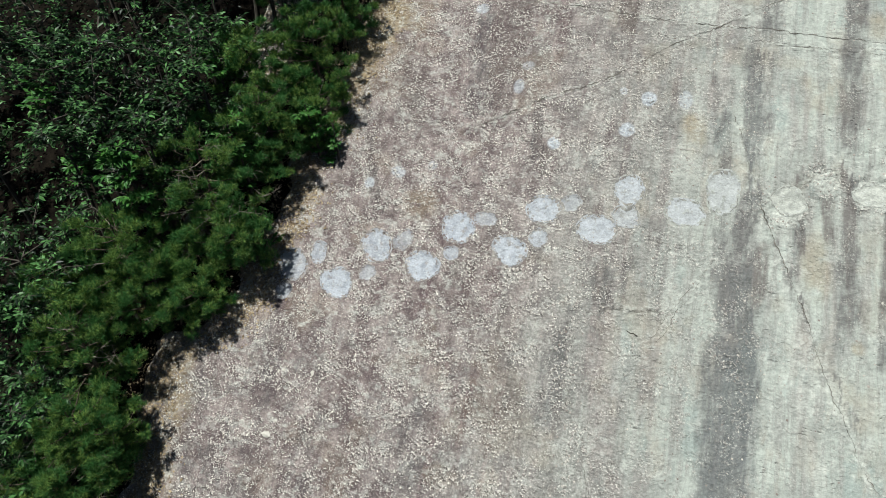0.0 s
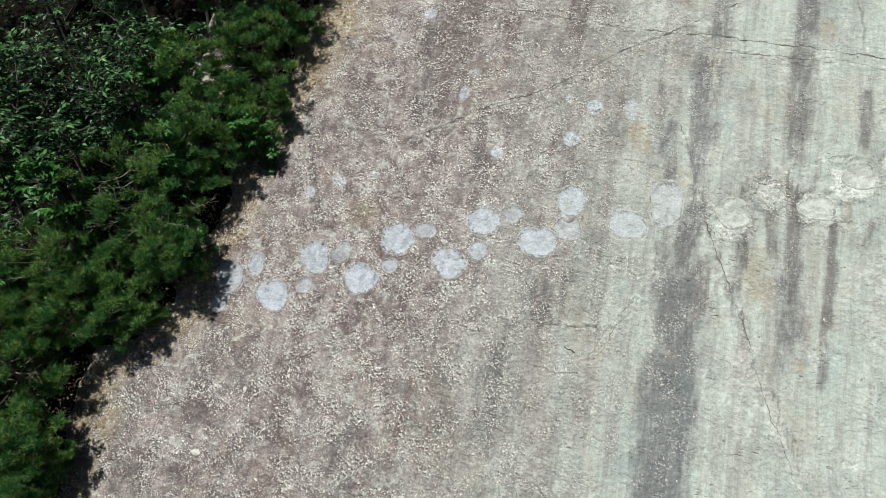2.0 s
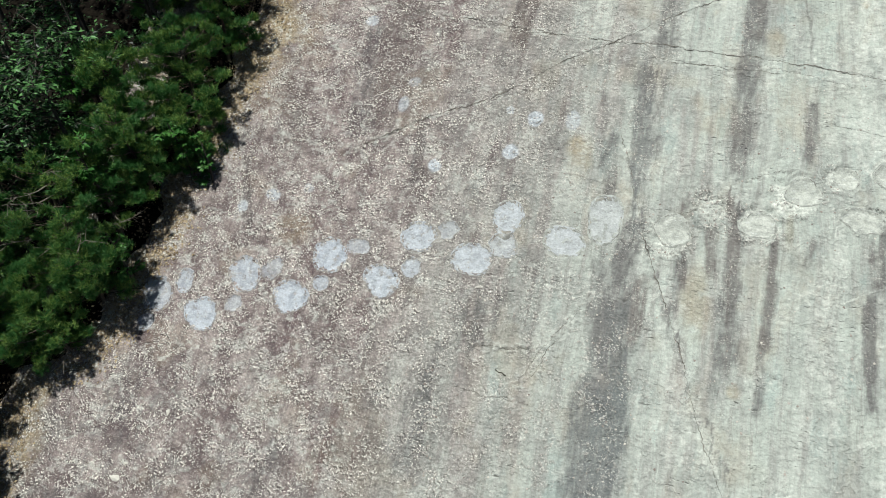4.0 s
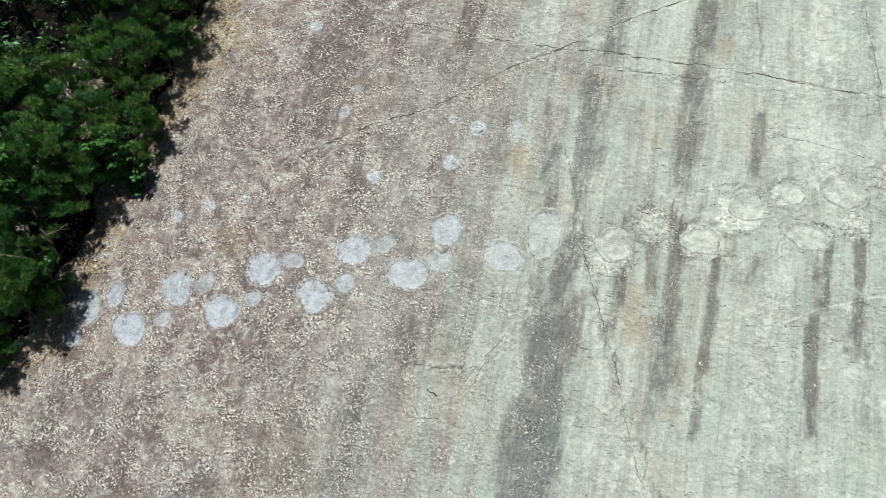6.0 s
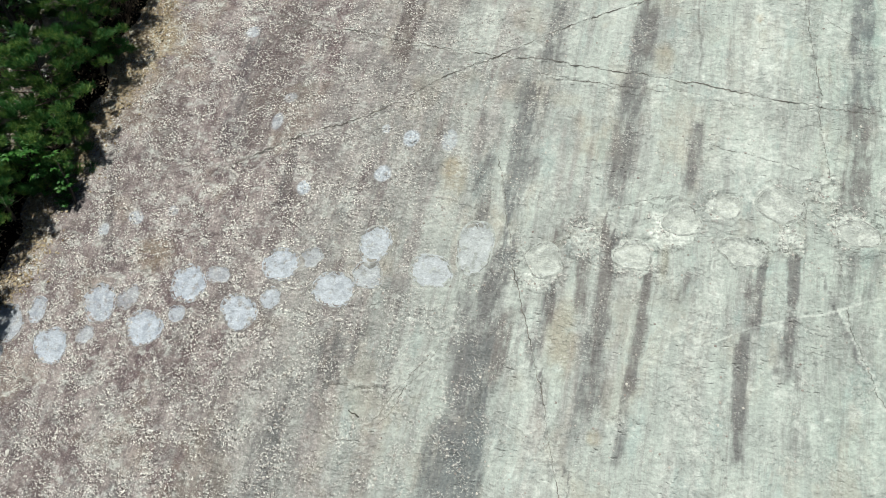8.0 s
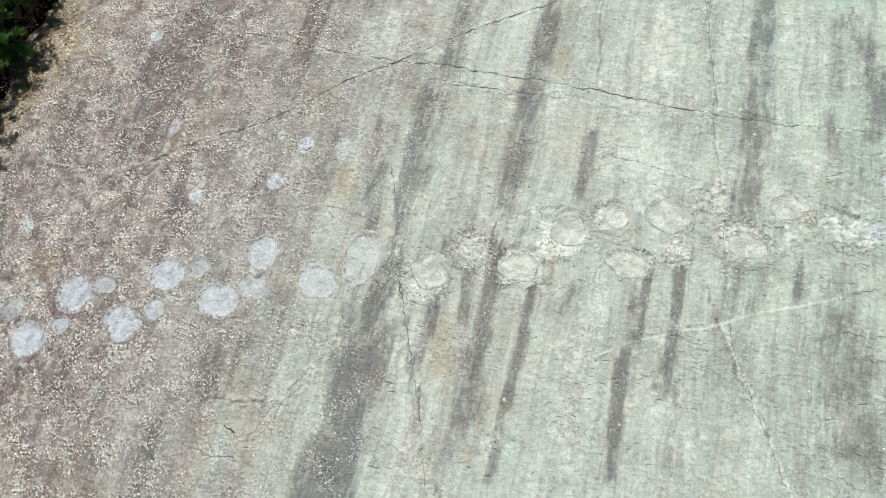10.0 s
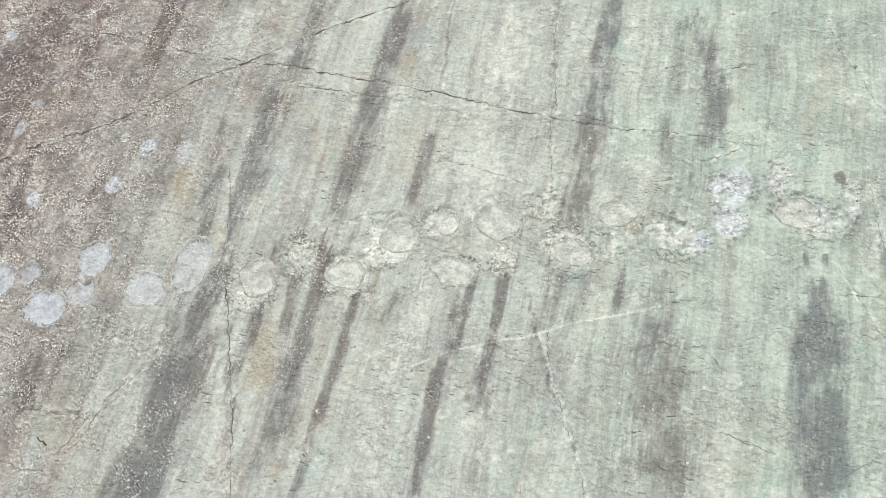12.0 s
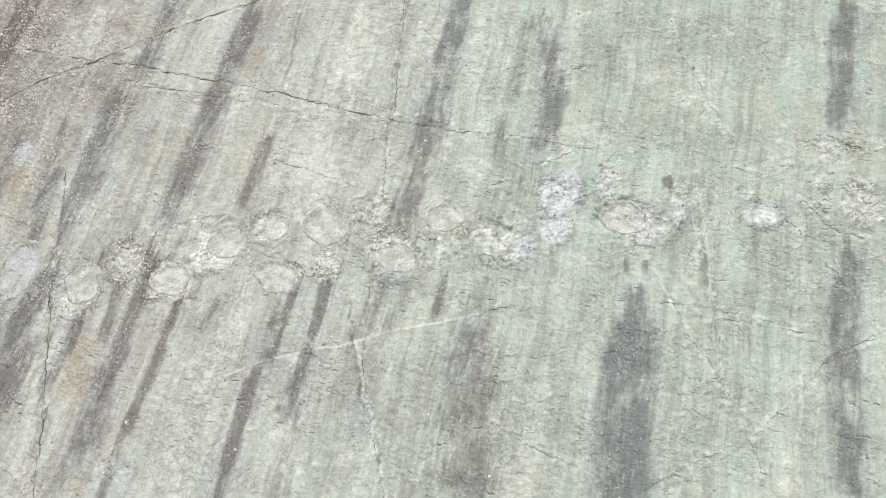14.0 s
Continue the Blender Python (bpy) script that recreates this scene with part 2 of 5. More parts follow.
DEAD_WOOD = bark_material("dead_wood", (0.16, 0.13, 0.11), (0.32, 0.28, 0.24))
NEEDLE = leaf_material("pine_needles", (0.036, 0.125, 0.032), (0.200, 0.295, 0.066), 0.55, 0.15)
# low end near black, the colour standing in for sprays in deep shade
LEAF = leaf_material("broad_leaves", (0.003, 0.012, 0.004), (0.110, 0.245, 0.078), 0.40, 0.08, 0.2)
YOUNG = leaf_material("young_leaves", (0.045, 0.14, 0.03), (0.10, 0.24, 0.05), 0.40, 0.2)


# ---- mesh helpers ----
def mesh_of(name, verts, faces, smooth=False):
    """A mesh from arrays; all faces have the same number of corners."""
    verts, faces = np.asarray(verts, np.float32), np.asarray(faces, np.int32)
    me = bpy.data.meshes.new(name)
    me.vertices.add(len(verts))
    me.vertices.foreach_set("co", verts.ravel())
    me.loops.add(faces.size)
    me.loops.foreach_set("vertex_index", faces.ravel())
    me.polygons.add(len(faces))
    me.polygons.foreach_set("loop_start", np.arange(len(faces), dtype=np.int32) * faces.shape[1])
    me.update(calc_edges=True)
    if smooth:
        me.polygons.foreach_set("use_smooth", np.ones(len(faces), bool))
    me.validate()
    return me


def part(name, me, material, parent, label=""):
    ob = new(name, me)
    if not me.materials:
        me.materials.append(material)
    ob.parent = parent
    return tagged(ob, label)


def scatter(verts, faces, origins, frames, sizes):
    """Copies of a small shape, one for each origin, frame (columns) and size, as arrays for one mesh."""
    verts, faces = np.asarray(verts, float), np.asarray(faces)
    v = np.einsum("nij,vj->nvi", frames, verts) * np.asarray(sizes)[:, None, None] + np.asarray(origins)[:, None, :]
    f = faces[None] + (np.arange(len(origins)) * len(verts))[:, None, None]
    return v.reshape(-1, 3), f.reshape(-1, faces.shape[1])


def frames_along(ways, rng):
    """Frames whose z column points along the ways, turned at random about them."""
    z = ways / np.linalg.norm(ways, axis=1, keepdims=True)
    r = rng.normal(size=z.shape)
    x = np.cross(r, z)
    x /= np.linalg.norm(x, axis=1, keepdims=True)
    return np.stack((x, np.cross(z, x), z), axis=2)


def tube(points, radii, sides=5):
    """A tapered tube along points, as quads."""
    points = [Vector(p) for p in points]
    v, f = [], []
    for i, (p, r) in enumerate(zip(points, radii)):
        way = (points[min(i + 1, len(points) - 1)] - points[max(i - 1, 0)]).normalized()
        a = way.orthogonal().normalized()
        b = way.cross(a)
        for k in range(sides):
            t = 2 * math.pi * k / sides
            v.append(p + float(r) * (math.cos(t) * a + math.sin(t) * b))
        if i:
            for k in range(sides):
                f.append(((i - 1) * sides + k, (i - 1) * sides + (k + 1) % sides, i * sides + (k + 1) % sides, i * sides + k))
    return np.array([tuple(p) for p in v]), np.array(f)


def join(pieces):
    vs, fs, n = [], [], 0
    for v, f in pieces:
        vs.append(v), fs.append(np.asarray(f) + n)
        n += len(v)
    return np.concatenate(vs), np.concatenate(fs)


# ---- the slab: fields over its surface, s along the level line, u up the slope ----
STEP = 0.029
s_line, u_line = np.arange(-6.2, 19.9, STEP), np.arange(-8.0, 10.3, STEP)
S, U = np.meshgrid(s_line, u_line)


def smooth(x, lo, hi):
    t = np.clip((x - lo) / (hi - lo), 0, 1)
    return t * t * (3 - 2 * t)


def lattice(size_s, size_u, seed):
    """Smooth noise of 0 to 1 over the slab, with cells of that size."""
    rng = np.random.default_rng(seed)
    a, b = (s_line - s_line[0]) / size_s, (u_line - u_line[0]) / size_u
    grid = rng.random((int(b[-1]) + 3, int(a[-1]) + 3))
    i, j = a.astype(int), b.astype(int)
    fa, fb = smooth(a - i, 0, 1), smooth(b - j, 0, 1)
    low, high = grid[j][:, i], grid[j][:, i + 1]
    low2, high2 = grid[j + 1][:, i], grid[j + 1][:, i + 1]
    bottom, top = low + (high - low) * fa, low2 + (high2 - low2) * fa
    return bottom + (top - bottom) * fb[:, None]


def layers(size_s, size_u, seed, octaves=4, fall=0.55):
    total, weight, norm = 0, 1.0, 0
    for k in range(octaves):
        total = total + weight * lattice(size_s / 2 ** k, size_u / 2 ** k, seed + 17 * k)
        norm += weight
        weight *= fall
    return total / norm


def span(lo, hi):
    """The slice of grid lines between two values of u (or s)."""
    return lambda line: slice(max(int((lo - line[0]) / STEP), 0), max(min(int((hi - line[0]) / STEP) + 2, len(line)), 0))


warp_s = (layers(0.5, 0.9, 1) - 0.5) * 0.5
warp_u = (layers(0.6, 0.6, 2) - 0.5) * 0.5
ragged = layers(0.12, 0.5, 3, 4, 0.7)
blotch = layers(0.35, 0.35, 4, 5, 0.7)
broad = layers(2.4, 3.5, 5, 4)
fall_line = layers(0.55, 5.0, 6, 4, 0.75)

STAIN = np.zeros_like(S)
CHALK = np.zeros_like(S)
WARM = np.full_like(S, 0.55)
PALE = np.zeros_like(S)
OCHRE = np.zeros_like(S)
BROKEN = np.zeros_like(S)
HEIGHT = (layers(3.0, 3.0, 7, 3) - 0.5) * 0.10 + (layers(0.5, 0.3, 8, 5, 0.6) - 0.5) * 0.055 + (layers(0.09, 0.05, 9, 2) - 0.5) * 0.012
ROUGH = layers(0.18, 0.13, 10, 3, 0.9)


def window(s0, s1, u0, u1, margin):
    return span(min(u0, u1) - margin, max(u0, u1) + margin)(u_line), span(min(s0, s1) - margin, max(s0, s1) + margin)(s_line)


def stain(s0, u0, s1, u1, w0, w1, amount, warm=0.55):
    """A dark water stain that runs down the slope; warm: 0 slate to 1 brown."""
    w = window(s0, s1, u0, u1, 2.2 * max(w0, w1) + 0.5)
    s, u = S[w] + 0.22 * warp_s[w], U[w]
    t = (u - u0) / (u1 - u0) + 0.55 * (ragged[w] - 0.5)
    tc = np.clip(t, -0.25, 1.25)
    middle, wide = s0 + (s1 - s0) * tc, w0 + (w1 - w0) * tc
    across = 1 - smooth(np.abs(s - middle) + 0.5 * wide * (ragged[w] - 0.5), wide * 0.35, wide * 1.3)
    ends = smooth(t, -0.12, 0.06) * (1 - smooth(t, 0.9, 1.15))
    fibre = 0.55 + 0.75 * smooth(ragged[w] * 0.6 + blotch[w] * 0.4, 0.38, 0.60)
    there = np.clip(amount * across * ends * fibre, 0, 0.9)
    STAIN[w] = 1 - (1 - STAIN[w]) * (1 - there)
    WARM[w] += (warm - WARM[w]) * np.clip(1.6 * across * ends, 0, 1)


def wash(s0, u0, s1, u1, w0, w1, amount):
    """A pale band down the slope, where the water has rinsed the rock."""
    w = window(s0, s1, u0, u1, 2.2 * max(w0, w1) + 0.5)
    s, u = S[w] + 0.3 * warp_s[w], U[w]
    t = (u - u0) / (u1 - u0)
    tc = np.clip(t, -0.25, 1.25)
    middle, wide = s0 + (s1 - s0) * tc, w0 + (w1 - w0) * tc
    across = 1 - smooth(np.abs(s - middle) + 0.8 * wide * (ragged[w] - 0.5), wide * 0.3, wide * 1.4)
    ends = smooth(t, -0.15, 0.12) * (1 - smooth(t, 0.85, 1.15))
    k = amount * across * ends * smooth(0.6 * ragged[w] + 0.4 * blotch[w], 0.25, 0.55)
    PALE[w] = np.maximum(PALE[w], 0.72 * k)
    STAIN[w] *= 1 - 0.8 * np.clip(k, 0, 1)
    MAUVE[w] *= 1 - 0.6 * np.clip(k, 0, 1)


def disc(s0, u0, rs, ru, jag, w):
    """How far out of an uneven round each place lies: 1 on its edge."""
    s, u = S[w] - s0 + warp_s[w] * jag, U[w] - u0 + warp_u[w] * jag
    return np.sqrt((s / rs) ** 2 + (u / ru) ** 2)


def patch(s0, u0, rs, ru, amount):
    """A bleached spot."""
    w = window(s0, s0, u0, u0, 2 * max(rs, ru))
    d = disc(s0, u0, rs, ru, 0.22, w)
    CHALK[w] = np.maximum(CHALK[w], amount * 0.78 * (1 - smooth(d, 0.82, 1.06)) * (0.65 + 0.6 * blotch[w]))
    STAIN[w] *= smooth(d, 0.7, 1.1)


def battered(s0, u0, rs, ru, amount):
    """A broken, whitened print with a rough floor."""
    w = window(s0, s0, u0, u0, 2 * max(rs, ru))
    d = disc(s0, u0, rs, ru, 0.4, w)
    inside = (1 - smooth(d, 0.65, 1.25)) * smooth(blotch[w] + 0.35 * (1 - d), 0.30, 0.55)
    rim = np.exp(-((d - 1.0) / 0.2) ** 2) * smooth(blotch[w], 0.45, 0.65)
    PALE[w] = np.maximum(PALE[w], min(0.78, 1.05 * amount) * inside * smooth(blotch[w] * 0.4 + ROUGH[w] * 0.6, 0.34, 0.54))
    HEIGHT[w] += -0.025 * inside + 0.02 * rim + (ROUGH[w] - 0.5) * 0.06 * np.maximum(1 - smooth(d, 0.8, 1.4), rim)
    STAIN[w] *= 1 - 0.6 * inside
    CHALK[w] = np.maximum(CHALK[w], 1.8 * max(amount - 0.45, 0) * float(smooth(np.array(s0), 12.0, 14.0)) * inside * smooth(ROUGH[w], 0.42, 0.6))
    BROKEN[w] = np.maximum(BROKEN[w], 1 - smooth(d, 0.9, 1.6))


def vein(wide, *points, strength=1.0):
    """A pale mineral seam, a little proud."""
    for (s0, u0), (s1, u1) in zip(points, points[1:]):
        w = window(s0, s1, u0, u1, 0.4)
        s, u = S[w] + 0.12 * warp_s[w], U[w] + 0.15 * warp_u[w]
        length2 = (s1 - s0) ** 2 + (u1 - u0) ** 2
        t = np.clip(((s - s0) * (s1 - s0) + (u - u0) * (u1 - u0)) / length2, 0, 1)
        d = np.hypot(s - s0 - t * (s1 - s0), u - u0 - t * (u1 - u0))
        k = 1 - smooth(d, wide * 0.4, wide * 1.4)
        PALE[w] = np.maximum(PALE[w], 0.60 * strength * k * smooth(blotch[w], 0.18, 0.5))
        HEIGHT[w] += 0.006 * k


# the brown crust thins out along the level line
MAUVE = 1 - smooth(S + 1.0 * (broad - 0.5) + 2.6 * (fall_line - 0.5) - 0.12 * U, -0.6, 6.6)
MAUVE = np.clip(MAUVE * 0.95 + 0.4 * smooth(fall_line, 0.55, 0.75) * (1 - smooth(S, 5, 13)), 0, 1)

# a crop of thin stains everywhere, then the ones that stand out
STAIN += 0.22 * smooth(fall_line, 0.50, 0.68) * smooth(blotch, 0.25, 0.6)
stain(5.94, 2.48, 5.89, 0.45, 0.14, 0.41, 0.95)
stain(5.89, 0.45, 5.91, -1.70, 0.39, 0.56, 1.0, 0.35)
stain(5.93, -1.19, 5.94, -4.06, 0.50, 0.55, 1.0, 0.1)
stain(7.80, 2.83, 7.73, 1.03, 0.15, 0.19, 0.80)
stain(7.73, 1.03, 7.72, -0.50, 0.18, 0.20, 0.70)
stain(8.45, 2.34, 8.37, 0.26, 0.06, 0.11, 0.70)
stain(8.37, 0.26, 8.38, -0.93, 0.10, 0.12, 0.50)
stain(10.24, 2.93, 10.14, 1.72, 0.08, 0.12, 0.80)
stain(10.04, 1.61, 10.10, -0.51, 0.11, 0.12, 0.75)
stain(10.68, 3.02, 10.72, 2.21, 0.10, 0.14, 0.75)
stain(10.71, 1.93, 10.62, 0.94, 0.17, 0.15, 0.70)
stain(11.56, 9.04, 11.65, 6.08, 0.21, 0.30, 0.85, 0.2)
stain(11.65, 6.08, 11.56, 4.08, 0.30, 0.32, 0.70, 0.8)
stain(7.80, 7.57, 7.69, 5.39, 0.27, 0.31, 0.75)
stain(7.69, 5.39, 7.69, 3.45, 0.28, 0.24, 0.60)
stain(5.95, 5.76, 6.04, 3.72, 0.32, 0.36, 0.65)
stain(6.11, 8.22, 6.08, 6.17, 0.34, 0.34, 0.50)
stain(0.45, 7.49, 0.19, 4.97, 0.34, 0.53, 0.75)
stain(0.19, 4.97, 0.49, 3.42, 0.43, 0.30, 0.60)
stain(3.07, 8.06, 3.04, 6.04, 0.15, 0.17, 0.85)
stain(2.81, 7.44, 2.86, 6.02, 0.11, 0.11, 0.70)
stain(1.33, 4.00, 1.55, 2.37, 0.10, 0.13, 0.80)
stain(8.96, 5.22, 8.91, 4.04, 0.11, 0.12, 0.65)
stain(15.17, 3.92, 15.24, 2.79, 0.18, 0.44, 0.77, 0.1)
stain(15.17, 3.09, 15.38, 0.92, 0.40, 0.45, 1.00, 0.05)
stain(17.93, 4.96, 17.87, 3.35, 0.16, 0.23, 0.75)
stain(17.88, 3.35, 18.07, 1.58, 0.23, 0.20, 0.80)
stain(17.78, 9.47, 17.80, 7.13, 0.21, 0.19, 0.70)
stain(12.98, 8.44, 13.53, 6.91, 0.20, 0.24, 0.60)
stain(13.53, 6.91, 13.33, 5.04, 0.23, 0.18, 0.50)
stain(12.44, 3.64, 12.42, 2.83, 0.07, 0.07, 0.80)
stain(6.88, 1.63, 6.86, 0.65, 0.09, 0.11, 0.50)
stain(5.30, 4.07, 5.46, 2.61, 0.15, 0.15, 0.60)
stain(12.03, 3.51, 11.80, 2.43, 0.18, 0.13, 0.40)
stain(10.02, 8.35, 10.07, 6.81, 0.14, 0.18, 0.40)
stain(5.34, 2.48, 5.57, -0.19, 0.18, 0.20, 0.50)
stain(3.46, 0.53, 3.45, -0.66, 0.12, 0.16, 0.50)
stain(3.82, 0.60, 3.72, -0.22, 0.09, 0.12, 0.50)
stain(12.91, 3.30, 13.39, 0.58, 0.47, 0.63, 0.35)
stain(-2.46, 2.81, -1.68, 0.66, 0.07, 0.07, 0.80)
stain(-2.33, -1.96, -1.21, -5.03, 0.05, 0.07, 0.55)
stain(-0.36, 6.05, -0.05, 3.37, 0.30, 0.38, 0.70)
stain(-5.09, -4.01, -5.10, -4.96, 0.26, 0.26, 0.70)
stain(0.17, -3.31, 0.26, -4.99, 0.44, 0.56, 0.50)
stain(1.45, 3.72, 1.45, 2.70, 0.10, 0.10, 0.80)
stain(2.54, -1.68, 2.63, -2.76, 0.19, 0.11, 0.50)
stain(16.69, 5.44, 16.68, 4.47, 0.08, 0.06, 0.40)
stain(15.99, 4.60, 16.27, 3.32, 0.07, 0.08, 0.44)
stain(12.95, 2.79, 12.99, 0.36, 0.23, 0.38, 0.30)
stain(5.78, 5.52, 5.93, 3.76, 0.22, 0.22, 0.45, 0.35)
stain(5.93, 3.76, 5.94, 2.98, 0.22, 0.22, 0.45, 0.35)
stain(7.65, 4.96, 7.72, 3.73, 0.14, 0.14, 0.55, 0.80)
stain(7.81, 8.14, 7.72, 6.93, 0.20, 0.20, 0.60, 0.80)
stain(7.72, 6.93, 7.80, 5.75, 0.20, 0.20, 0.60, 0.80)
stain(8.82, 5.14, 9.00, 3.85, 0.09, 0.09, 0.35, 0.70)
stain(8.66, 7.96, 8.99, 5.17, 0.05, 0.05, 0.45, 0.70)
stain(12.81, 8.55, 12.81, 5.23, 0.12, 0.12, 0.38, 0.50)
stain(13.41, 7.18, 13.63, 5.88, 0.17, 0.17, 0.42, 0.20)
stain(10.06, 2.68, 10.07, 1.79, 0.10, 0.10, 0.70, 0.80)
stain(9.97, 1.41, 9.99, 0.55, 0.09, 0.09, 0.60, 0.60)
stain(9.99, 0.55, 10.09, -0.40, 0.09, 0.09, 0.60, 0.60)
stain(10.69, 2.95, 10.69, 1.93, 0.08, 0.08, 0.60, 0.70)
stain(10.69, 1.93, 10.70, 1.22, 0.08, 0.08, 0.60, 0.70)
stain(6.82, 2.82, 6.86, 2.11, 0.08, 0.08, 0.65, 0.90)
stain(6.86, 2.11, 6.99, 1.15, 0.08, 0.08, 0.65, 0.90)
stain(7.62, 3.07, 7.84, 1.33, 0.10, 0.17, 0.60, 0.90)
stain(7.84, 1.33, 7.95, -0.09, 0.17, 0.17, 0.60, 0.90)
stain(8.45, 2.27, 8.45, 1.09, 0.12, 0.12, 0.60, 0.85)
stain(8.45, 1.09, 8.40, 0.32, 0.12, 0.12, 0.60, 0.85)
stain(7.31, 2.29, 7.41, 1.52, 0.11, 0.11, 0.45, 1.00)
stain(9.10, 2.45, 8.98, 1.94, 0.09, 0.09, 0.45, 0.80)
stain(11.52, 3.20, 11.46, 2.36, 0.15, 0.15, 0.40, 0.60)
stain(12.43, 3.62, 12.48, 2.93, 0.07, 0.07, 0.50, 0.60)
stain(13.27, 2.47, 13.37, 0.32, 0.42, 0.42, 0.22, 0.80)
stain(10.84, 1.17, 10.93, -0.12, 0.22, 0.22, 0.25, 0.60)
stain(0.38, 6.59, 0.66, 4.40, 0.37, 0.37, 0.60, 1.00)
stain(2.83, 7.60, 2.95, 6.13, 0.14, 0.14, 0.70, 1.00)
stain(1.30, 3.60, 1.70, 2.28, 0.10, 0.10, 0.70, 0.90)
stain(0.02, 4.98, 0.61, 3.68, 0.14, 0.14, 0.50, 1.00)
stain(3.07, 0.33, 3.29, -0.51, 0.11, 0.11, 0.45, 0.70)
stain(3.56, 0.43, 3.77, -0.40, 0.10, 0.10, 0.45, 0.70)
stain(4.72, 0.97, 4.77, 0.10, 0.10, 0.10, 0.35, 0.60)
stain(3.99, 7.58, 4.34, 6.24, 0.10, 0.10, 0.40, 0.70)
stain(5.96, 7.94, 6.07, 6.33, 0.25, 0.25, 0.35, 0.50)
stain(10.58, 8.43, 11.10, 4.63, 0.05, 0.05, 0.40, 0.60)
wash(9.97, 8.37, 9.94, 5.65, 0.56, 0.61, 0.62)
wash(9.94, 5.65, 10.04, 3.72, 0.61, 0.46, 0.62)
wash(9.34, 6.39, 9.38, 4.34, 0.28, 0.30, 0.55)
wash(12.05, 8.59, 12.11, 6.43, 0.24, 0.24, 0.60)
wash(9.45, 1.30, 9.55, -0.61, 0.21, 0.30, 0.50)
wash(4.63, 7.51, 4.74, 6.29, 0.26, 0.26, 0.60)
wash(6.40, -0.88, 6.44, -1.46, 0.16, 0.16, 0.50)
wash(6.51, 4.43, 6.54, 3.09, 0.19, 0.19, 0.40)
wash(6.49, 7.17, 6.37, 6.76, 0.16, 0.16, 0.60)
wash(4.71, 5.25, 4.81, 3.11, 0.13, 0.13, 0.45)
stain(17.64, 8.56, 17.70, 6.78, 0.15, 0.15, 0.60, 0.15)
stain(17.80, 4.44, 17.91, 1.70, 0.20, 0.24, 0.42, 0.25)
stain(13.09, 8.10, 13.48, 5.91, 0.34, 0.34, 0.30, 0.30)
stain(12.75, 6.37, 12.87, 5.36, 0.11, 0.11, 0.40, 0.60)
stain(14.24, 8.24, 14.34, 6.61, 0.15, 0.15, 0.25, 0.40)
stain(8.38, 2.04, 8.41, 0.82, 0.12, 0.12, 0.50, 0.80)
stain(8.41, 0.82, 8.43, 0.28, 0.12, 0.12, 0.50, 0.80)
stain(13.17, 2.68, 13.45, 0.66, 0.33, 0.33, 0.22, 0.85)
stain(11.03, 1.56, 11.35, 0.16, 0.18, 0.18, 0.30, 0.50)
stain(12.09, 1.63, 12.53, 0.44, 0.32, 0.32, 0.20, 0.50)
stain(13.95, 4.22, 14.08, 3.71, 0.13, 0.13, 0.30, 0.50)
stain(16.71, 4.06, 16.60, 2.63, 0.10, 0.10, 0.25, 0.50)
stain(15.33, 8.26, 15.71, 5.83, 0.08, 0.08, 0.30, 0.50)
stain(17.29, 8.08, 17.35, 5.02, 0.10, 0.10, 0.28, 0.40)
wash(16.05, 3.93, 16.34, 2.72, 0.18, 0.18, 0.30)
wash(14.64, 3.48, 14.79, 1.06, 0.11, 0.09, 0.40)
wash(9.34, 0.86, 9.52, -0.28, 0.24, 0.29, 0.50)
wash(17.26, 3.07, 17.47, 1.70, 0.20, 0.20, 0.25)
wash(12.35, 7.89, 12.53, 6.55, 0.17, 0.17, 0.40)
stain(0.24, 7.11, 0.09, 5.41, 0.35, 0.35, 0.60, 1.00)
stain(0.09, 5.41, 0.57, 3.51, 0.35, 0.35, 0.60, 1.00)
stain(3.16, 7.41, 3.08, 6.00, 0.16, 0.16, 0.70, 1.00)
stain(1.28, 3.96, 1.61, 2.58, 0.08, 0.08, 0.75, 0.90)
stain(0.87, 3.56, 1.18, 2.82, 0.07, 0.07, 0.50, 0.90)
stain(0.84, 6.94, 0.76, 5.72, 0.14, 0.14, 0.60, 1.00)
stain(-2.08, 5.14, -1.26, 2.30, 0.36, 0.36, 0.50, 1.00)
stain(-2.87, 3.70, -1.63, 0.52, 0.07, 0.07, 0.70, 0.80)
stain(-2.21, 3.23, -2.02, 1.78, 0.18, 0.18, 0.45, 1.00)
stain(0.40, -0.14, 1.18, -1.94, 0.38, 0.38, 0.50, 1.00)
stain(1.56, -0.93, 2.05, -3.17, 0.36, 0.36, 0.45, 0.90)
stain(3.31, 0.55, 3.47, -0.52, 0.11, 0.11, 0.45, 0.60)
stain(3.73, 0.42, 3.79, -0.45, 0.10, 0.10, 0.45, 0.60)
stain(2.70, -1.19, 2.88, -2.97, 0.20, 0.20, 0.40, 0.50)
stain(6.29, 1.30, 6.27, -0.02, 0.15, 0.15, 0.60, 1.00)
stain(5.62, 5.70, 6.08, 2.35, 0.20, 0.20, 0.35, 0.40)
stain(5.02, 4.96, 5.23, 3.24, 0.09, 0.09, 0.50, 0.60)
stain(7.64, 7.45, 7.85, 4.14, 0.13, 0.13, 0.45, 0.60)
stain(-2.90, 1.89, -2.73, 0.01, 0.26, 0.26, 0.45, 1.00)
stain(3.10, 5.93, 3.03, 4.68, 0.17, 0.17, 0.35, 0.90)
stain(1.60, 6.34, 1.77, 4.37, 0.23, 0.23, 0.35, 0.90)
wash(4.17, 7.22, 4.48, 5.96, 0.24, 0.24, 0.60)
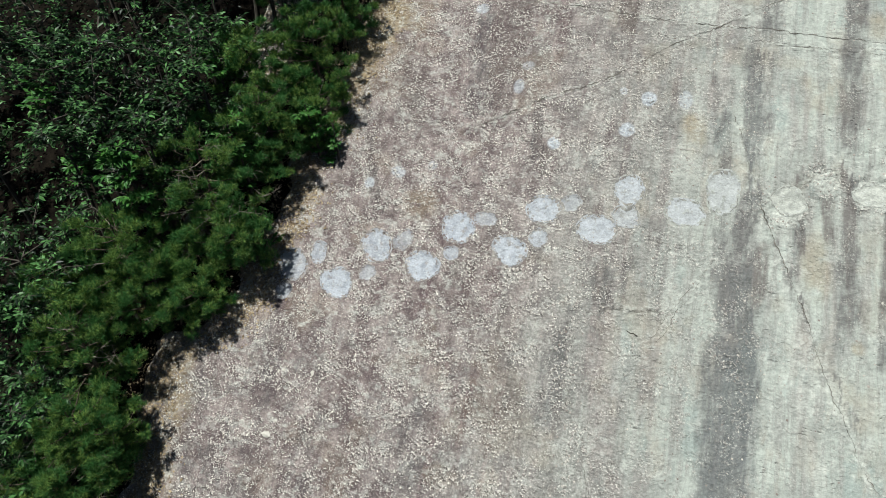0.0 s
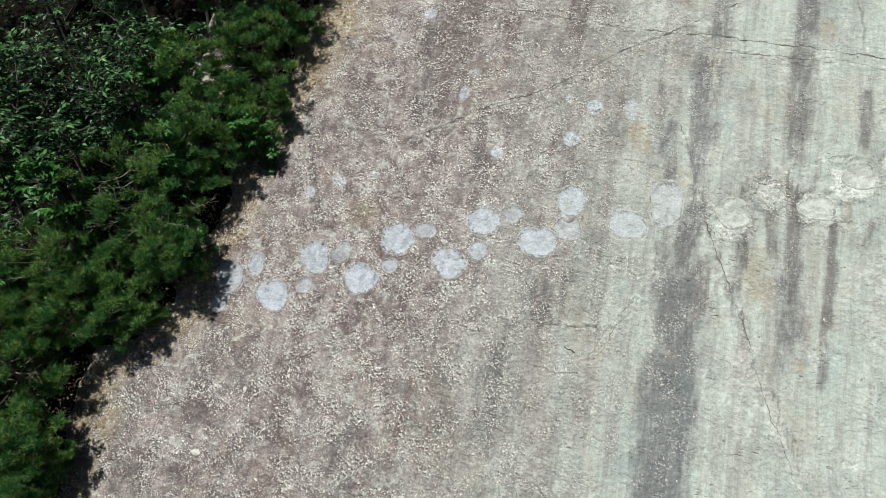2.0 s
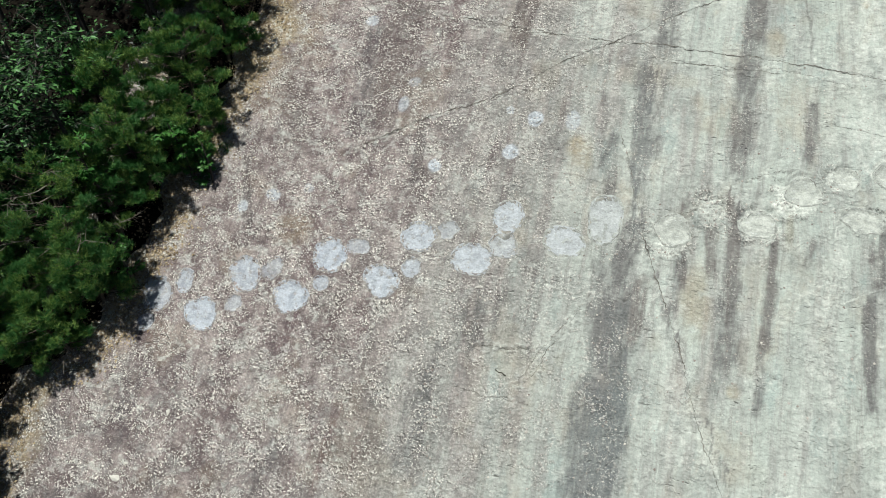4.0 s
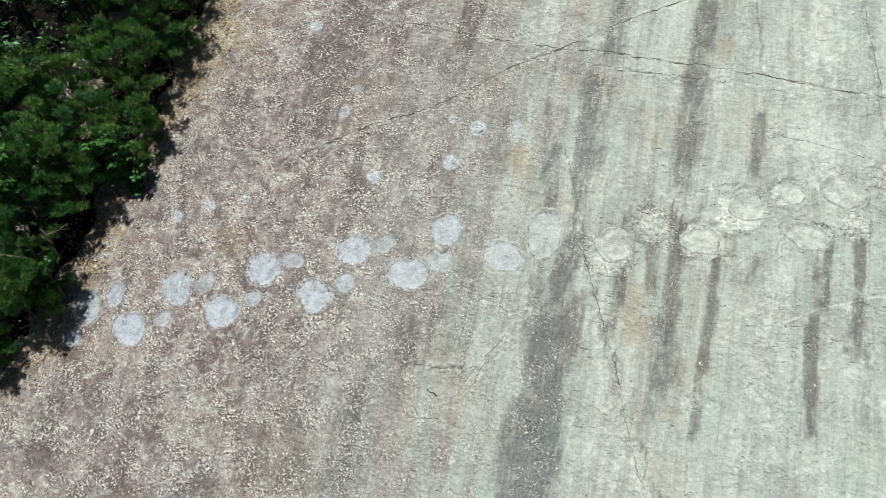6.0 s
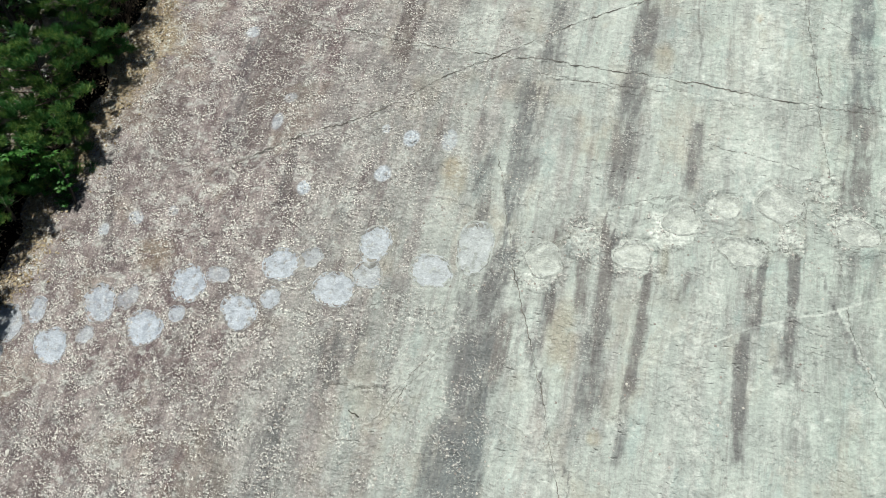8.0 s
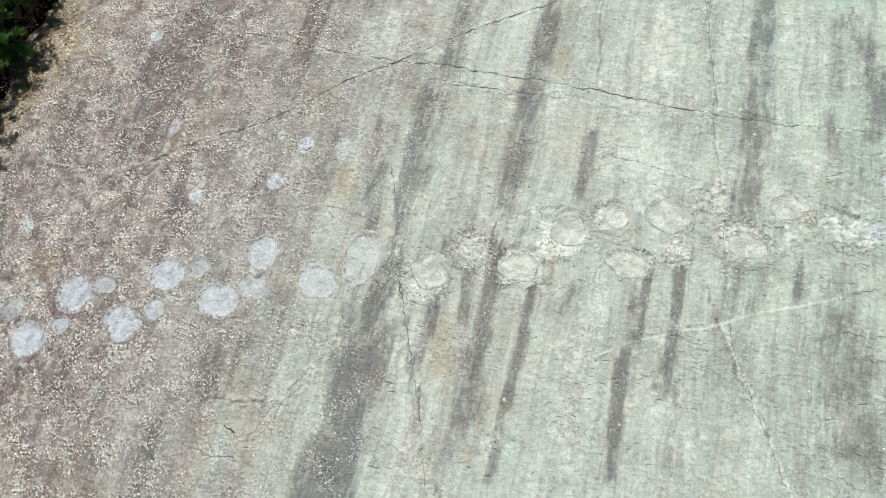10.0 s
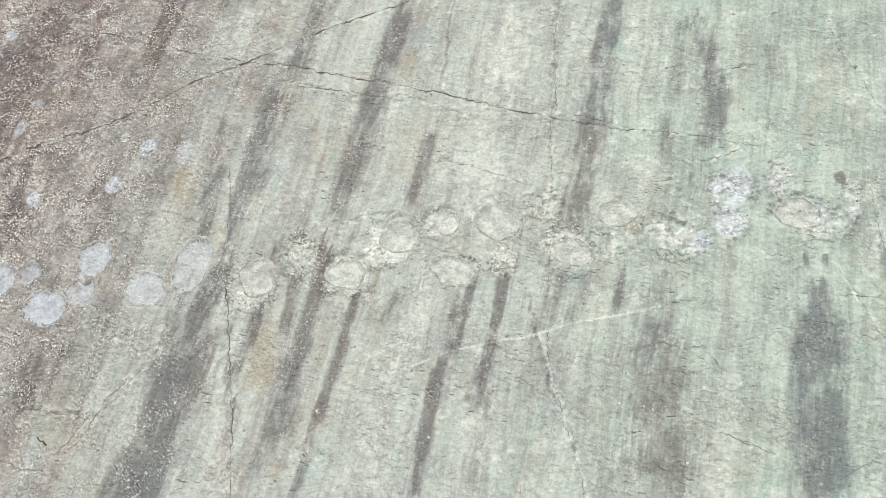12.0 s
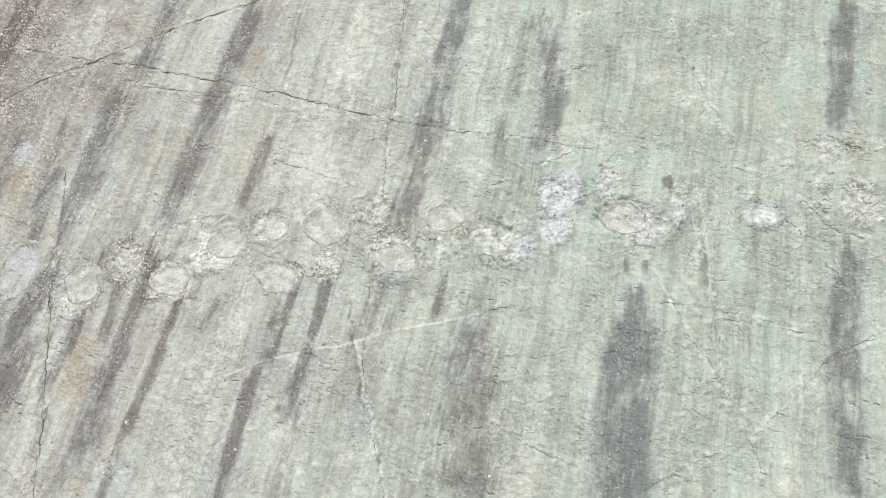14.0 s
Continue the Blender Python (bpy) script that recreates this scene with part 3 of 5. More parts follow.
wash(5.27, 7.05, 5.03, 6.10, 0.21, 0.21, 0.45)
wash(3.58, 0.34, 3.71, -0.47, 0.10, 0.10, 0.40)
wash(4.61, 0.24, 4.60, -0.48, 0.08, 0.08, 0.55)
wash(2.85, -0.24, 2.61, -0.91, 0.17, 0.17, 0.35)
wash(1.25, 5.27, 1.21, 4.56, 0.27, 0.27, 0.30)
stain(0.13, 6.61, 0.28, 4.49, 0.25, 0.25, 0.50, 1.00)
stain(-1.95, 5.21, -1.33, 3.04, 0.43, 0.43, 0.40, 1.00)
stain(-2.53, 3.03, -1.81, 0.57, 0.07, 0.07, 0.65, 0.80)
stain(-2.08, -2.40, -1.54, -4.25, 0.07, 0.07, 0.40, 0.60)
stain(-4.40, -3.25, -3.95, -4.06, 0.14, 0.14, 0.65, 0.90)
stain(-3.48, -3.54, -3.08, -4.33, 0.14, 0.14, 0.50, 0.90)
stain(-4.77, -4.36, -4.05, -5.28, 0.25, 0.25, 0.55, 1.00)
stain(0.99, -2.12, 1.50, -3.12, 0.38, 0.38, 0.35, 1.00)
stain(0.75, -3.35, 1.18, -4.66, 0.37, 0.37, 0.35, 1.00)
stain(0.80, 0.74, 0.92, -0.46, 0.31, 0.31, 0.45, 1.00)
stain(2.82, -0.58, 2.76, -2.57, 0.14, 0.14, 0.45, 0.40)
stain(3.48, 0.21, 3.40, -0.87, 0.10, 0.10, 0.40, 0.50)
stain(5.79, -1.32, 5.80, -3.53, 0.44, 0.44, 0.45, 0.20)
stain(7.32, 2.61, 7.45, 1.35, 0.15, 0.15, 0.45, 1.00)
stain(7.86, 1.60, 7.88, 0.08, 0.10, 0.10, 0.50, 0.70)
stain(-1.56, -2.77, -0.95, -5.18, 0.47, 0.47, 0.35, 1.00)
stain(-2.55, -4.38, -2.25, -5.60, 0.47, 0.47, 0.35, 1.00)
stain(4.37, 1.36, 4.39, -0.62, 0.10, 0.10, 0.30, 0.50)
wash(4.66, 3.87, 4.66, 2.77, 0.20, 0.20, 0.40)
wash(4.72, 0.62, 4.65, -0.57, 0.15, 0.15, 0.40)
wash(2.21, -1.05, 2.16, -1.99, 0.20, 0.20, 0.35)
wash(-0.64, -1.62, 0.11, -3.10, 0.53, 0.53, 0.25)
wash(6.54, -0.19, 6.65, -3.23, 0.14, 0.27, 0.35)
stain(5.71, 3.44, 6.43, 1.34, 0.05, 0.06, 0.60, 0.40)
stain(6.43, 1.34, 7.13, -0.20, 0.06, 0.06, 0.60, 0.60)
stain(7.13, -0.20, 8.44, -3.08, 0.05, 0.05, 0.50, 0.50)
stain(15.42, 5.67, 15.45, 5.45, 0.08, 0.08, 0.65, 0.90)
stain(15.01, 4.23, 15.04, 4.04, 0.05, 0.05, 0.90, 0.30)
stain(15.24, 4.27, 15.28, 4.10, 0.05, 0.05, 0.90, 0.30)
stain(15.99, 5.52, 16.02, 5.32, 0.03, 0.03, 0.70, 0.20)
stain(15.40, 5.61, 15.49, 5.46, 0.06, 0.06, 0.90, 1.00)
stain(11.09, 2.77, 11.69, 1.54, 0.04, 0.04, 0.50, 0.50)
stain(11.69, 1.54, 12.34, 0.40, 0.04, 0.04, 0.50, 0.50)
stain(6.90, 3.10, 6.87, 2.73, 0.05, 0.05, 0.60, 0.80)
stain(5.76, 3.62, 6.03, 2.25, 0.06, 0.06, 0.45, 0.30)
patch(3.70, 4.23, 0.17, 0.19, 1.10)
patch(3.34, 3.38, 0.17, 0.18, 1.00)
patch(1.87, 2.85, 0.15, 0.17, 1.00)
patch(4.48, 4.29, 0.15, 0.24, 0.60)
patch(-0.49, 6.29, 0.17, 0.16, 0.90)
patch(0.84, 4.19, 0.12, 0.21, 0.70)
patch(-1.43, 1.62, 0.18, 0.14, 0.90)
patch(-2.04, 1.29, 0.12, 0.14, 1.00)
patch(0.94, 4.77, 0.14, 0.12, 0.60)
patch(-0.69, 1.92, 0.12, 0.11, 0.60)
patch(3.15, 4.38, 0.09, 0.11, 0.70)
battered(6.63, 2.06, 0.40, 0.42, 0.85)
battered(7.31, 2.74, 0.30, 0.34, 0.55)
battered(8.21, 2.59, 0.42, 0.38, 0.75)
battered(8.67, 3.24, 0.45, 0.45, 0.90)
battered(9.45, 3.71, 0.25, 0.25, 0.90)
battered(9.90, 3.04, 0.42, 0.27, 0.60)
battered(10.47, 3.91, 0.34, 0.33, 0.60)
battered(10.62, 3.33, 0.20, 0.27, 0.70)
battered(11.08, 4.35, 0.22, 0.26, 0.50)
battered(11.59, 3.68, 0.40, 0.37, 0.80)
battered(12.22, 4.40, 0.31, 0.23, 0.60)
battered(13.19, 4.21, 0.46, 0.36, 0.70)
battered(13.88, 5.13, 0.34, 0.30, 0.90)
battered(13.93, 4.58, 0.25, 0.27, 0.80)
battered(15.01, 4.84, 0.48, 0.38, 0.60)
battered(15.60, 5.27, 0.12, 0.34, 0.70)
battered(16.73, 5.33, 0.31, 0.20, 0.70)
battered(17.38, 6.01, 0.27, 0.18, 0.50)
battered(17.47, 5.57, 0.19, 0.27, 0.50)
battered(12.21, 3.87, 0.17, 0.25, 0.50)
battered(18.05, 5.72, 0.32, 0.40, 0.50)
patch(13.97, 5.23, 0.25, 0.34, 0.75)
patch(13.91, 4.60, 0.27, 0.26, 0.75)
patch(13.53, 4.21, 0.15, 0.19, 0.80)
patch(15.19, 4.96, 0.14, 0.21, 0.60)
battered(14.57, 5.48, 0.21, 0.33, 0.60)
battered(15.08, 4.84, 0.47, 0.32, 0.55)
battered(12.27, 4.00, 0.30, 0.26, 0.60)
battered(13.00, 4.33, 0.37, 0.28, 0.60)
patch(16.83, 5.35, 0.17, 0.23, 0.60)
battered(17.71, 6.44, 0.30, 0.25, 0.50)
battered(14.91, 4.94, 0.36, 0.31, 0.60)
vein(0.025, (14.35, 5.69), (14.42, 5.45), (14.54, 5.27), strength=1.0)
vein(0.030, (15.53, 5.54), (15.60, 5.17), (15.64, 4.89), strength=1.1)
vein(0.016, (15.84, 5.54), (15.96, 5.14), (16.05, 4.69), strength=1.0)
vein(0.012, (15.40, 4.17), (15.57, 3.90), (15.73, 3.58), strength=0.9)
vein(0.014, (15.84, 5.52), (16.01, 4.96), (16.15, 4.12), (16.27, 3.32), (16.49, 2.68), strength=1.0)
vein(0.020, (15.50, 5.51), (15.64, 4.89), strength=1.0)
vein(0.020, (15.63, 5.34), (15.73, 4.99), strength=1.0)
vein(0.018, (11.38, 2.30), (11.89, 1.27), (12.38, 0.41), strength=0.9)
vein(0.012, (15.36, 4.22), (15.60, 3.84), (16.09, 3.13), (16.61, 2.48), strength=0.8)
vein(0.020, (6.34, 2.31), (6.69, 2.17), (6.49, 1.78), strength=1.0)
vein(0.020, (7.45, 3.15), (7.33, 2.81), (7.21, 2.48), strength=0.9)
vein(0.020, (8.99, 3.53), (9.10, 2.94), strength=0.9)
vein(0.018, (9.38, 3.19), (9.44, 2.61), strength=0.9)
vein(.024, (8.29, 0.71), (8.95, 1.03), (9.52, 1.32), (10.08, 1.71), (10.72, 2.00), (11.37, 2.25), (11.76, 2.49), (12.39, 2.75), (13.09, 3.04))
vein(.03, (12.17, 0.71), (12.37, 0.36), (12.56, -0.08))
vein(.034, (-0.76, -1.15), (-0.01, -1.19), (1.08, -1.22), (2.03, -1.32), (2.38, -1.37), strength=0.5)


def rust(s0, u0, rs, ru, amount):
    """A rusty or lichen-yellow blot."""
    w = window(s0, s0, u0, u0, 2 * max(rs, ru))
    d = disc(s0, u0, rs, ru, 0.4, w)
    OCHRE[w] = np.maximum(OCHRE[w], amount * (1 - smooth(d, 0.4, 1.25)) * smooth(blotch[w], 0.25, 0.55))


stain(15.45, 5.68, 15.46, 5.48, 0.06, 0.06, 0.65, 0.8)
rust(12.38, 4.30, 0.26, 0.40, 0.35)
rust(9.82, 7.79, 0.08, 0.12, 0.6)
rust(16.68, 5.53, 0.12, 0.11, 0.35)
rust(7.23, 0.92, 0.32, 0.75, 0.4)
rust(4.62, 3.72, 0.22, 0.26, 0.6)
rust(7.99, -0.52, 0.13, 0.15, 0.5)
rust(-0.80, 0.95, 0.51, 0.44, 0.35)
rust(4.76, 3.46, 0.25, 0.52, 0.45)
rust(-2.50, 5.32, 0.44, 0.84, 0.35)
rust(-2.10, 5.85, 0.55, 0.60, 0.4)
rust(8.66, 2.58, 0.09, 0.53, 0.3)
rust(-5.12, -3.53, 0.4, 0.7, 0.75)
rust(-4.59, -4.38, 0.25, 0.6, 0.75)
rust(-3.09, 4.74, 0.5, 0.9, 0.75)
rust(-2.59, 5.65, 0.6, 0.9, 0.75)
rust(-5.10, -3.48, 0.42, 0.55, 1.0)
rust(-4.92, -4.23, 0.3, 0.55, 1.0)
rust(8.20, 6.62, 0.21, 0.37, 0.3)

# where the wood ends
edge_u = np.array([-8.2, -6.2, -4.2, -3.1, -2.8, -1.7, -0.1, 2.15, 3.4, 5.2, 7.0, 10.3])
edge_s = np.array([-4.6, -4.85, -5.4, -5.6, -4.5, -4.1, -3.75, -3.65, -3.3, -3.2, -3.15, -3.0])


def wood_edge(u):
    return np.interp(u, edge_u, edge_s) + 0.10 * np.sin(3.1 * u) + 0.07 * np.sin(7.3 * u + 1.0)


STAIN = np.maximum(STAIN, 0.62 * (1 - smooth(S, -2.0, 2.5)) * (1 - smooth(U, -3.5, -0.5)) * smooth(blotch * 0.5 + fall_line * 0.5, 0.36, 0.58))
VERD = smooth(S + 4 * (broad - 0.5), 9.0, 15.0)
GRIT = np.clip((1 - smooth(S + 3 * (broad - 0.5), 0.2, 6.8)) * 0.9 + 0.14 * STAIN * (1 - smooth(S, 7, 12)) + 0.55 * BROKEN * smooth(blotch, 0.35, 0.6) + 0.09, 0, 1)
beside = S - wood_edge(U)[...] + 0.8 * (blotch - 0.5)
OCHRE += 0.8 * (1 - smooth(beside, 0.1, 0.9)) * smooth(blotch, 0.3, 0.6)
OCHRE += 0.16 * smooth(layers(0.9, 0.9, 31, 4), 0.60, 0.72) * (1 - smooth(S, 7, 11))
PALE = np.maximum(PALE, 0.34 * smooth(layers(0.7, 2.2, 33, 5, 0.65), 0.56, 0.72) * smooth(S, 3, 7))
PALE = np.maximum(PALE, 0.35 * smooth(layers(0.35, 0.35, 34, 4, 0.65), 0.60, 0.74))

PALE = np.maximum(PALE, 0.42 * smooth(layers(0.26, 0.20, 35, 4, 0.75), 0.55, 0.66) * (1 - smooth(S, 0, 5)))

slab_root = new("rock_slab")
slab_root.matrix_world = SLAB
tagged(slab_root, "bare tilted rock slab with dark water stains and pale footprints", "rock slab", kind="structure")


def surface(s, u):
    """The slab's height at places (s, u)."""
    a = np.clip((np.asarray(s) - s_line[0]) / STEP, 0, len(s_line) - 1.001)
    b = np.clip((np.asarray(u) - u_line[0]) / STEP, 0, len(u_line) - 1.001)
    i, j = a.astype(int), b.astype(int)
    fa, fb = a - i, b - j
    return (HEIGHT[j, i] * (1 - fa) + HEIGHT[j, i + 1] * fa) * (1 - fb) + (HEIGHT[j + 1, i] * (1 - fa) + HEIGHT[j + 1, i + 1] * fa) * fb


FOOTPRINTS = []


def footprint(s0, u0, rs, ru, strength, tip=0.0, pull=0.0):
    """One bleached track: a shallow bowl with a low squeezed-up rim; the slab sinks under it."""
    rng = np.random.default_rng(int(1000 + 97 * s0 + 31 * u0))
    rings, turns = 9, 44
    angle = np.arange(turns) * 2 * np.pi / turns
    outline = np.ones(turns)
    for k in range(2, 8):
        outline += rng.normal() * 0.15 / k ** 1.3 * np.cos(k * angle + rng.random() * 6.3)
    turn = (angle - radians(tip) + np.pi) % (2 * np.pi) - np.pi
    outline += pull * np.exp(-(turn / 0.45) ** 2) - 0.3 * pull
    level = float(surface([s0], [u0])[0])
    w = window(s0, s0, u0, u0, 1.6 * max(rs, ru))
    s, u = S[w] - s0, U[w] - u0
    there = np.interp(np.arctan2(u / ru, s / rs) % (2 * np.pi), np.append(angle, 2 * np.pi), np.append(outline, outline[0]))
    d = np.hypot(s / rs, u / ru) / there
    HEIGHT[w] += (level - HEIGHT[w]) * 0.7 * (1 - smooth(d, 1.0, 1.35))
    ground_at = surface(s0 + 1.1 * rs * outline * np.cos(angle), u0 + 1.1 * ru * outline * np.sin(angle))
    HEIGHT[w] -= 0.042 * (1 - smooth(d, 0.68, 0.94))
    verts, rim = [(s0, u0, level - 0.026)], [0.0]
    for i in range(1, rings + 1):
        r = 1.12 * i / rings
        lift = -0.026 * (1 - smooth(r, 0.72, 0.96)) + 0.012 * math.exp(-((r - 0.99) / 0.06) ** 2) - 0.03 * smooth(r, 1.03, 1.12)
        for k in range(turns):
            out = r * outline[k]
            z = level + (ground_at[k] - level) * min(r, 1) + lift + rng.normal() * 0.005
            verts.append((s0 + rs * out * math.cos(angle[k]), u0 + ru * out * math.sin(angle[k]), z))
            rim.append(r)
    bm = bmesh.new()
    vs = [bm.verts.new(v) for v in verts]
    for k in range(turns):
        n = (k + 1) % turns
        bm.faces.new((vs[0], vs[1 + k], vs[1 + n]))
        for i in range(rings - 1):
            bm.faces.new((vs[1 + i * turns + k], vs[1 + (i + 1) * turns + k], vs[1 + (i + 1) * turns + n], vs[1 + i * turns + n]))
    for f in bm.faces:
        f.smooth = True
    me = bpy.data.meshes.new("footprint")
    bm.to_mesh(me)
    bm.free()
    me.attributes.new("rim", "FLOAT", "POINT").data.foreach_set("value", np.array(rim, np.float32))
    size = "large rounded" if rs > 0.3 else "small round"
    tone = "battered cream" if s0 > 6.0 else "bright blue-grey" if strength > 0.95 else "worn pale grey" if strength > 0.7 else "faint brownish grey"
    ob = part("footprint", me, PRINT, slab_root, f"{size} {tone} footprint sunk in the rock")
    ob.color = (min(strength, 1.0), float(MAUVE[w].mean()), float(s0 > 6.0), 1)
    FOOTPRINTS.append(ob)


CRACKS = []


def crack(wide, *points):
    """A ragged open crack: the slab sinks along it and a dark dirt-filled groove lies in the dip."""
    rng = np.random.default_rng(int(500 + 71 * points[0][0] + 13 * points[0][1]))
    line = []
    for (s0, u0), (s1, u1) in zip(points, points[1:]):
        n = max(2, int(math.hypot(s1 - s0, u1 - u0) / 0.035))
        line += [(s0 + (s1 - s0) * i / n, u0 + (u1 - u0) * i / n) for i in range(n)]
    line = np.array(line + [points[-1]])
    drift = np.zeros_like(line)
    for i in range(1, len(line)):
        drift[i] = 0.88 * drift[i - 1] + rng.normal(size=2) * 0.0085
    drift -= np.linspace(0, 1, len(line))[:, None] * drift[-1]
    line += drift + rng.normal(size=line.shape) * 0.007
    way = np.gradient(line, axis=0)
    side = np.stack((-way[:, 1], way[:, 0]), 1) / np.linalg.norm(way, axis=1, keepdims=True)
    beat = np.interp(np.arange(len(line)), np.arange(0, len(line) + 5, 5), rng.random(len(np.arange(0, len(line) + 5, 5))))
    fade = np.clip(np.minimum(np.arange(len(line)), np.arange(len(line))[::-1]) / 5, 0.15, 1)
    half = 0.42 * wide * (0.18 + 1.35 * beat ** 1.8) * fade
    CRACKS.append((line, side, half))


def build_crack(line, side, half):
    """The groove: two lips level with the slab and a floor sunk between them."""
    off = np.array((-1.0, -0.35, 0.0, 0.35, 1.0))
    rise = np.array((0.013, 0.009, 0.007, 0.009, 0.012))
    spot = line[:, None, :] + side[:, None, :] * (half[:, None] * off)[:, :, None]
    z = surface(spot[..., 0], spot[..., 1]) + rise * np.clip(half / 0.009, 0.55, 1)[:, None]
    verts = np.concatenate((spot, z[..., None]), -1).reshape(-1, 3)
    a = (np.arange(len(line) - 1)[:, None] * 5 + np.arange(4)).reshape(-1, 1)
    faces = a + np.array((0, 1, 6, 5))
    part("crack", mesh_of("crack", verts, faces, True), CRACK, slab_root, "narrow dark crack filled with dirt")


footprint(-3.23, -0.94, 0.34, 0.40, 0.75)
footprint(-2.71, -0.56, 0.23, 0.24, 0.85)
footprint(-2.10, -1.16, 0.39, 0.36, 1.00, 150, 0.22)
footprint(-3.25, -1.55, 0.21, 0.17, 0.70)
footprint(-1.46, -0.17, 0.36, 0.38, 0.90)
footprint(-0.91, 0.05, 0.23, 0.24, 0.50)
footprint(-1.51, -0.81, 0.19, 0.19, 0.60)
footprint(-0.36, -0.44, 0.39, 0.34, 1.00)
footprint(0.20, 0.55, 0.37, 0.38, 1.00)
footprint(0.75, 0.83, 0.26, 0.18, 0.60)
footprint(0.19, -0.05, 0.18, 0.18, 0.80)
footprint(1.39, 0.26, 0.41, 0.34, 1.00, -80, 0.3)
footprint(1.93, 0.59, 0.19, 0.23, 0.90)
footprint(1.91, 1.26, 0.36, 0.37, 1.10, 10, 0.15)
footprint(2.46, 1.49, 0.23, 0.21, 0.60)
footprint(3.07, 0.99, 0.41, 0.35, 1.05)
footprint(3.59, 2.00, 0.33, 0.39, 1.10, -85, 0.2)
footprint(3.62, 1.38, 0.29, 0.27, 0.65)
footprint(4.74, 1.68, 0.39, 0.33, 0.96)
footprint(5.43, 2.26, 0.36, 0.50, 0.70)
footprint(8.15, 2.60, 0.33, 0.27, 0.72)
footprint(9.58, 3.78, 0.24, 0.22, 0.78)
footprint(10.42, 3.95, 0.39, 0.32, 0.70)
footprint(9.88, 2.99, 0.39, 0.25, 0.70)
footprint(6.67, 2.25, 0.35, 0.31, 0.62)
footprint(8.87, 3.39, 0.31, 0.30, 0.74)
footprint(11.64, 3.65, 0.32, 0.25, 0.74)
footprint(12.23, 4.42, 0.31, 0.23, 0.70)
footprint(14.88, 4.89, 0.32, 0.27, 0.62)

crack(.019, (-0.50, 6.85), (0.61, 6.68), (1.73, 6.56), (3.04, 6.46), (4.24, 6.33), (5.07, 6.33), (6.15, 6.36), (6.83, 6.29), (7.91, 6.26), (8.85, 6.16), (9.76, 6.07), (11.00, 5.97), (11.69, 5.94), (12.53, 5.96))
crack(.012, (5.89, 6.01), (6.41, 5.95), (6.95, 5.96), (7.65, 5.95), (8.38, 5.91))
crack(.020, (-0.48, 2.65), (0.69, 3.43), (1.38, 3.94), (2.23, 4.36), (2.91, 4.73), (3.62, 5.34), (4.31, 5.87), (5.07, 6.33), (5.92, 6.92), (6.47, 7.25), (7.02, 7.61), (7.93, 8.13))
crack(.017, (5.47, 4.15), (5.71, 3.44), (6.00, 2.60), (6.24, 1.91), (6.43, 1.34), (6.80, 0.64), (7.13, -0.20), (7.52, -1.30), (7.77, -1.86), (8.13, -2.62), (8.44, -3.08))
crack(0.0055, (9.02, 4.95), (9.42, 4.86), (10.18, 4.77), (10.83, 4.65))
crack(0.010, (10.95, 7.92), (11.31, 7.65), (11.85, 7.22))
crack(0.011, (10.51, 8.53), (10.75, 7.39), (10.95, 5.98), (11.08, 4.89), (11.25, 4.38))
crack(0.009, (11.27, 4.20), (11.34, 3.45), (11.43, 2.73), (11.56, 2.11), (11.75, 1.53), (12.00, 1.00), (12.25, 0.57), (12.56, -0.08))
crack(0.0068, (3.44, -0.62), (3.75, -0.60), (4.16, -0.55), (4.55, -0.49))
crack(0.0085, (5.28, 0.46), (5.05, -0.12), (4.77, -0.56), (4.47, -1.18))
crack(0.0076, (3.70, 0.78), (4.07, 0.96), (4.46, 0.94), (5.02, 0.99))
crack(0.0085, (2.56, -1.45), (2.95, -2.15), (3.21, -2.74), (3.40, -3.22), (3.72, -4.16))
crack(0.006, (12.87, 2.88), (13.17, 3.06), (13.59, 3.27))
crack(0.006, (13.42, 7.20), (13.78, 7.37), (14.11, 7.48))
crack(0.006, (15.56, 1.14), (15.94, 1.47), (16.26, 1.75), (16.71, 2.04))
crack(0.009, (17.53, 3.28), (17.73, 3.38), (18.00, 3.59), (18.39, 3.84))
crack(0.0045, (15.85, 5.57), (16.05, 4.52), (16.26, 3.64), (16.35, 3.26))
crack(0.0050, (15.11, 8.58), (15.32, 7.93), (15.62, 7.53), (15.84, 7.04), (16.21, 6.49))
crack(0.0045, (15.41, 4.14), (15.88, 3.40), (16.31, 2.86), (16.69, 2.35), (17.01, 1.65))
crack(0.006, (15.39, 3.67), (15.77, 3.71), (16.51, 3.73), (16.95, 3.72), (17.44, 3.68))
crack(0.006, (15.99, 8.18), (16.13, 7.98), (16.22, 7.92))
crack(0.0085, (-3.39, 1.39), (-2.71, 1.94), (-1.67, 2.21))
crack(0.0068, (2.38, -1.37), (2.95, -1.48), (3.92, -1.50), (4.75, -1.49))
crack(0.006, (11.19, 6.08), (11.64, 6.04), (12.28, 5.98), (13.20, 5.97), (14.27, 5.93))
crack(0.0060, (4.34, -1.24), (4.70, -0.43), (5.06, 0.17), (5.45, 0.83))
crack(0.0070, (7.53, 3.27), (7.96, 3.54), (8.46, 3.77))
crack(0.0060, (3.07, -0.77), (3.88, -0.62), (4.57, -0.49))
crack(0.0050, (12.96, 2.49), (13.50, 2.43), (13.73, 2.56), (14.04, 2.12))
crack(0.0070, (5.75, 6.03), (6.44, 6.00), (7.23, 5.92), (8.07, 5.73))
crack(0.0060, (8.00, 6.08), (9.02, 5.87), (9.63, 5.78))
crack(0.0060, (0.70, 6.48), (2.22, 6.38), (3.99, 6.39))
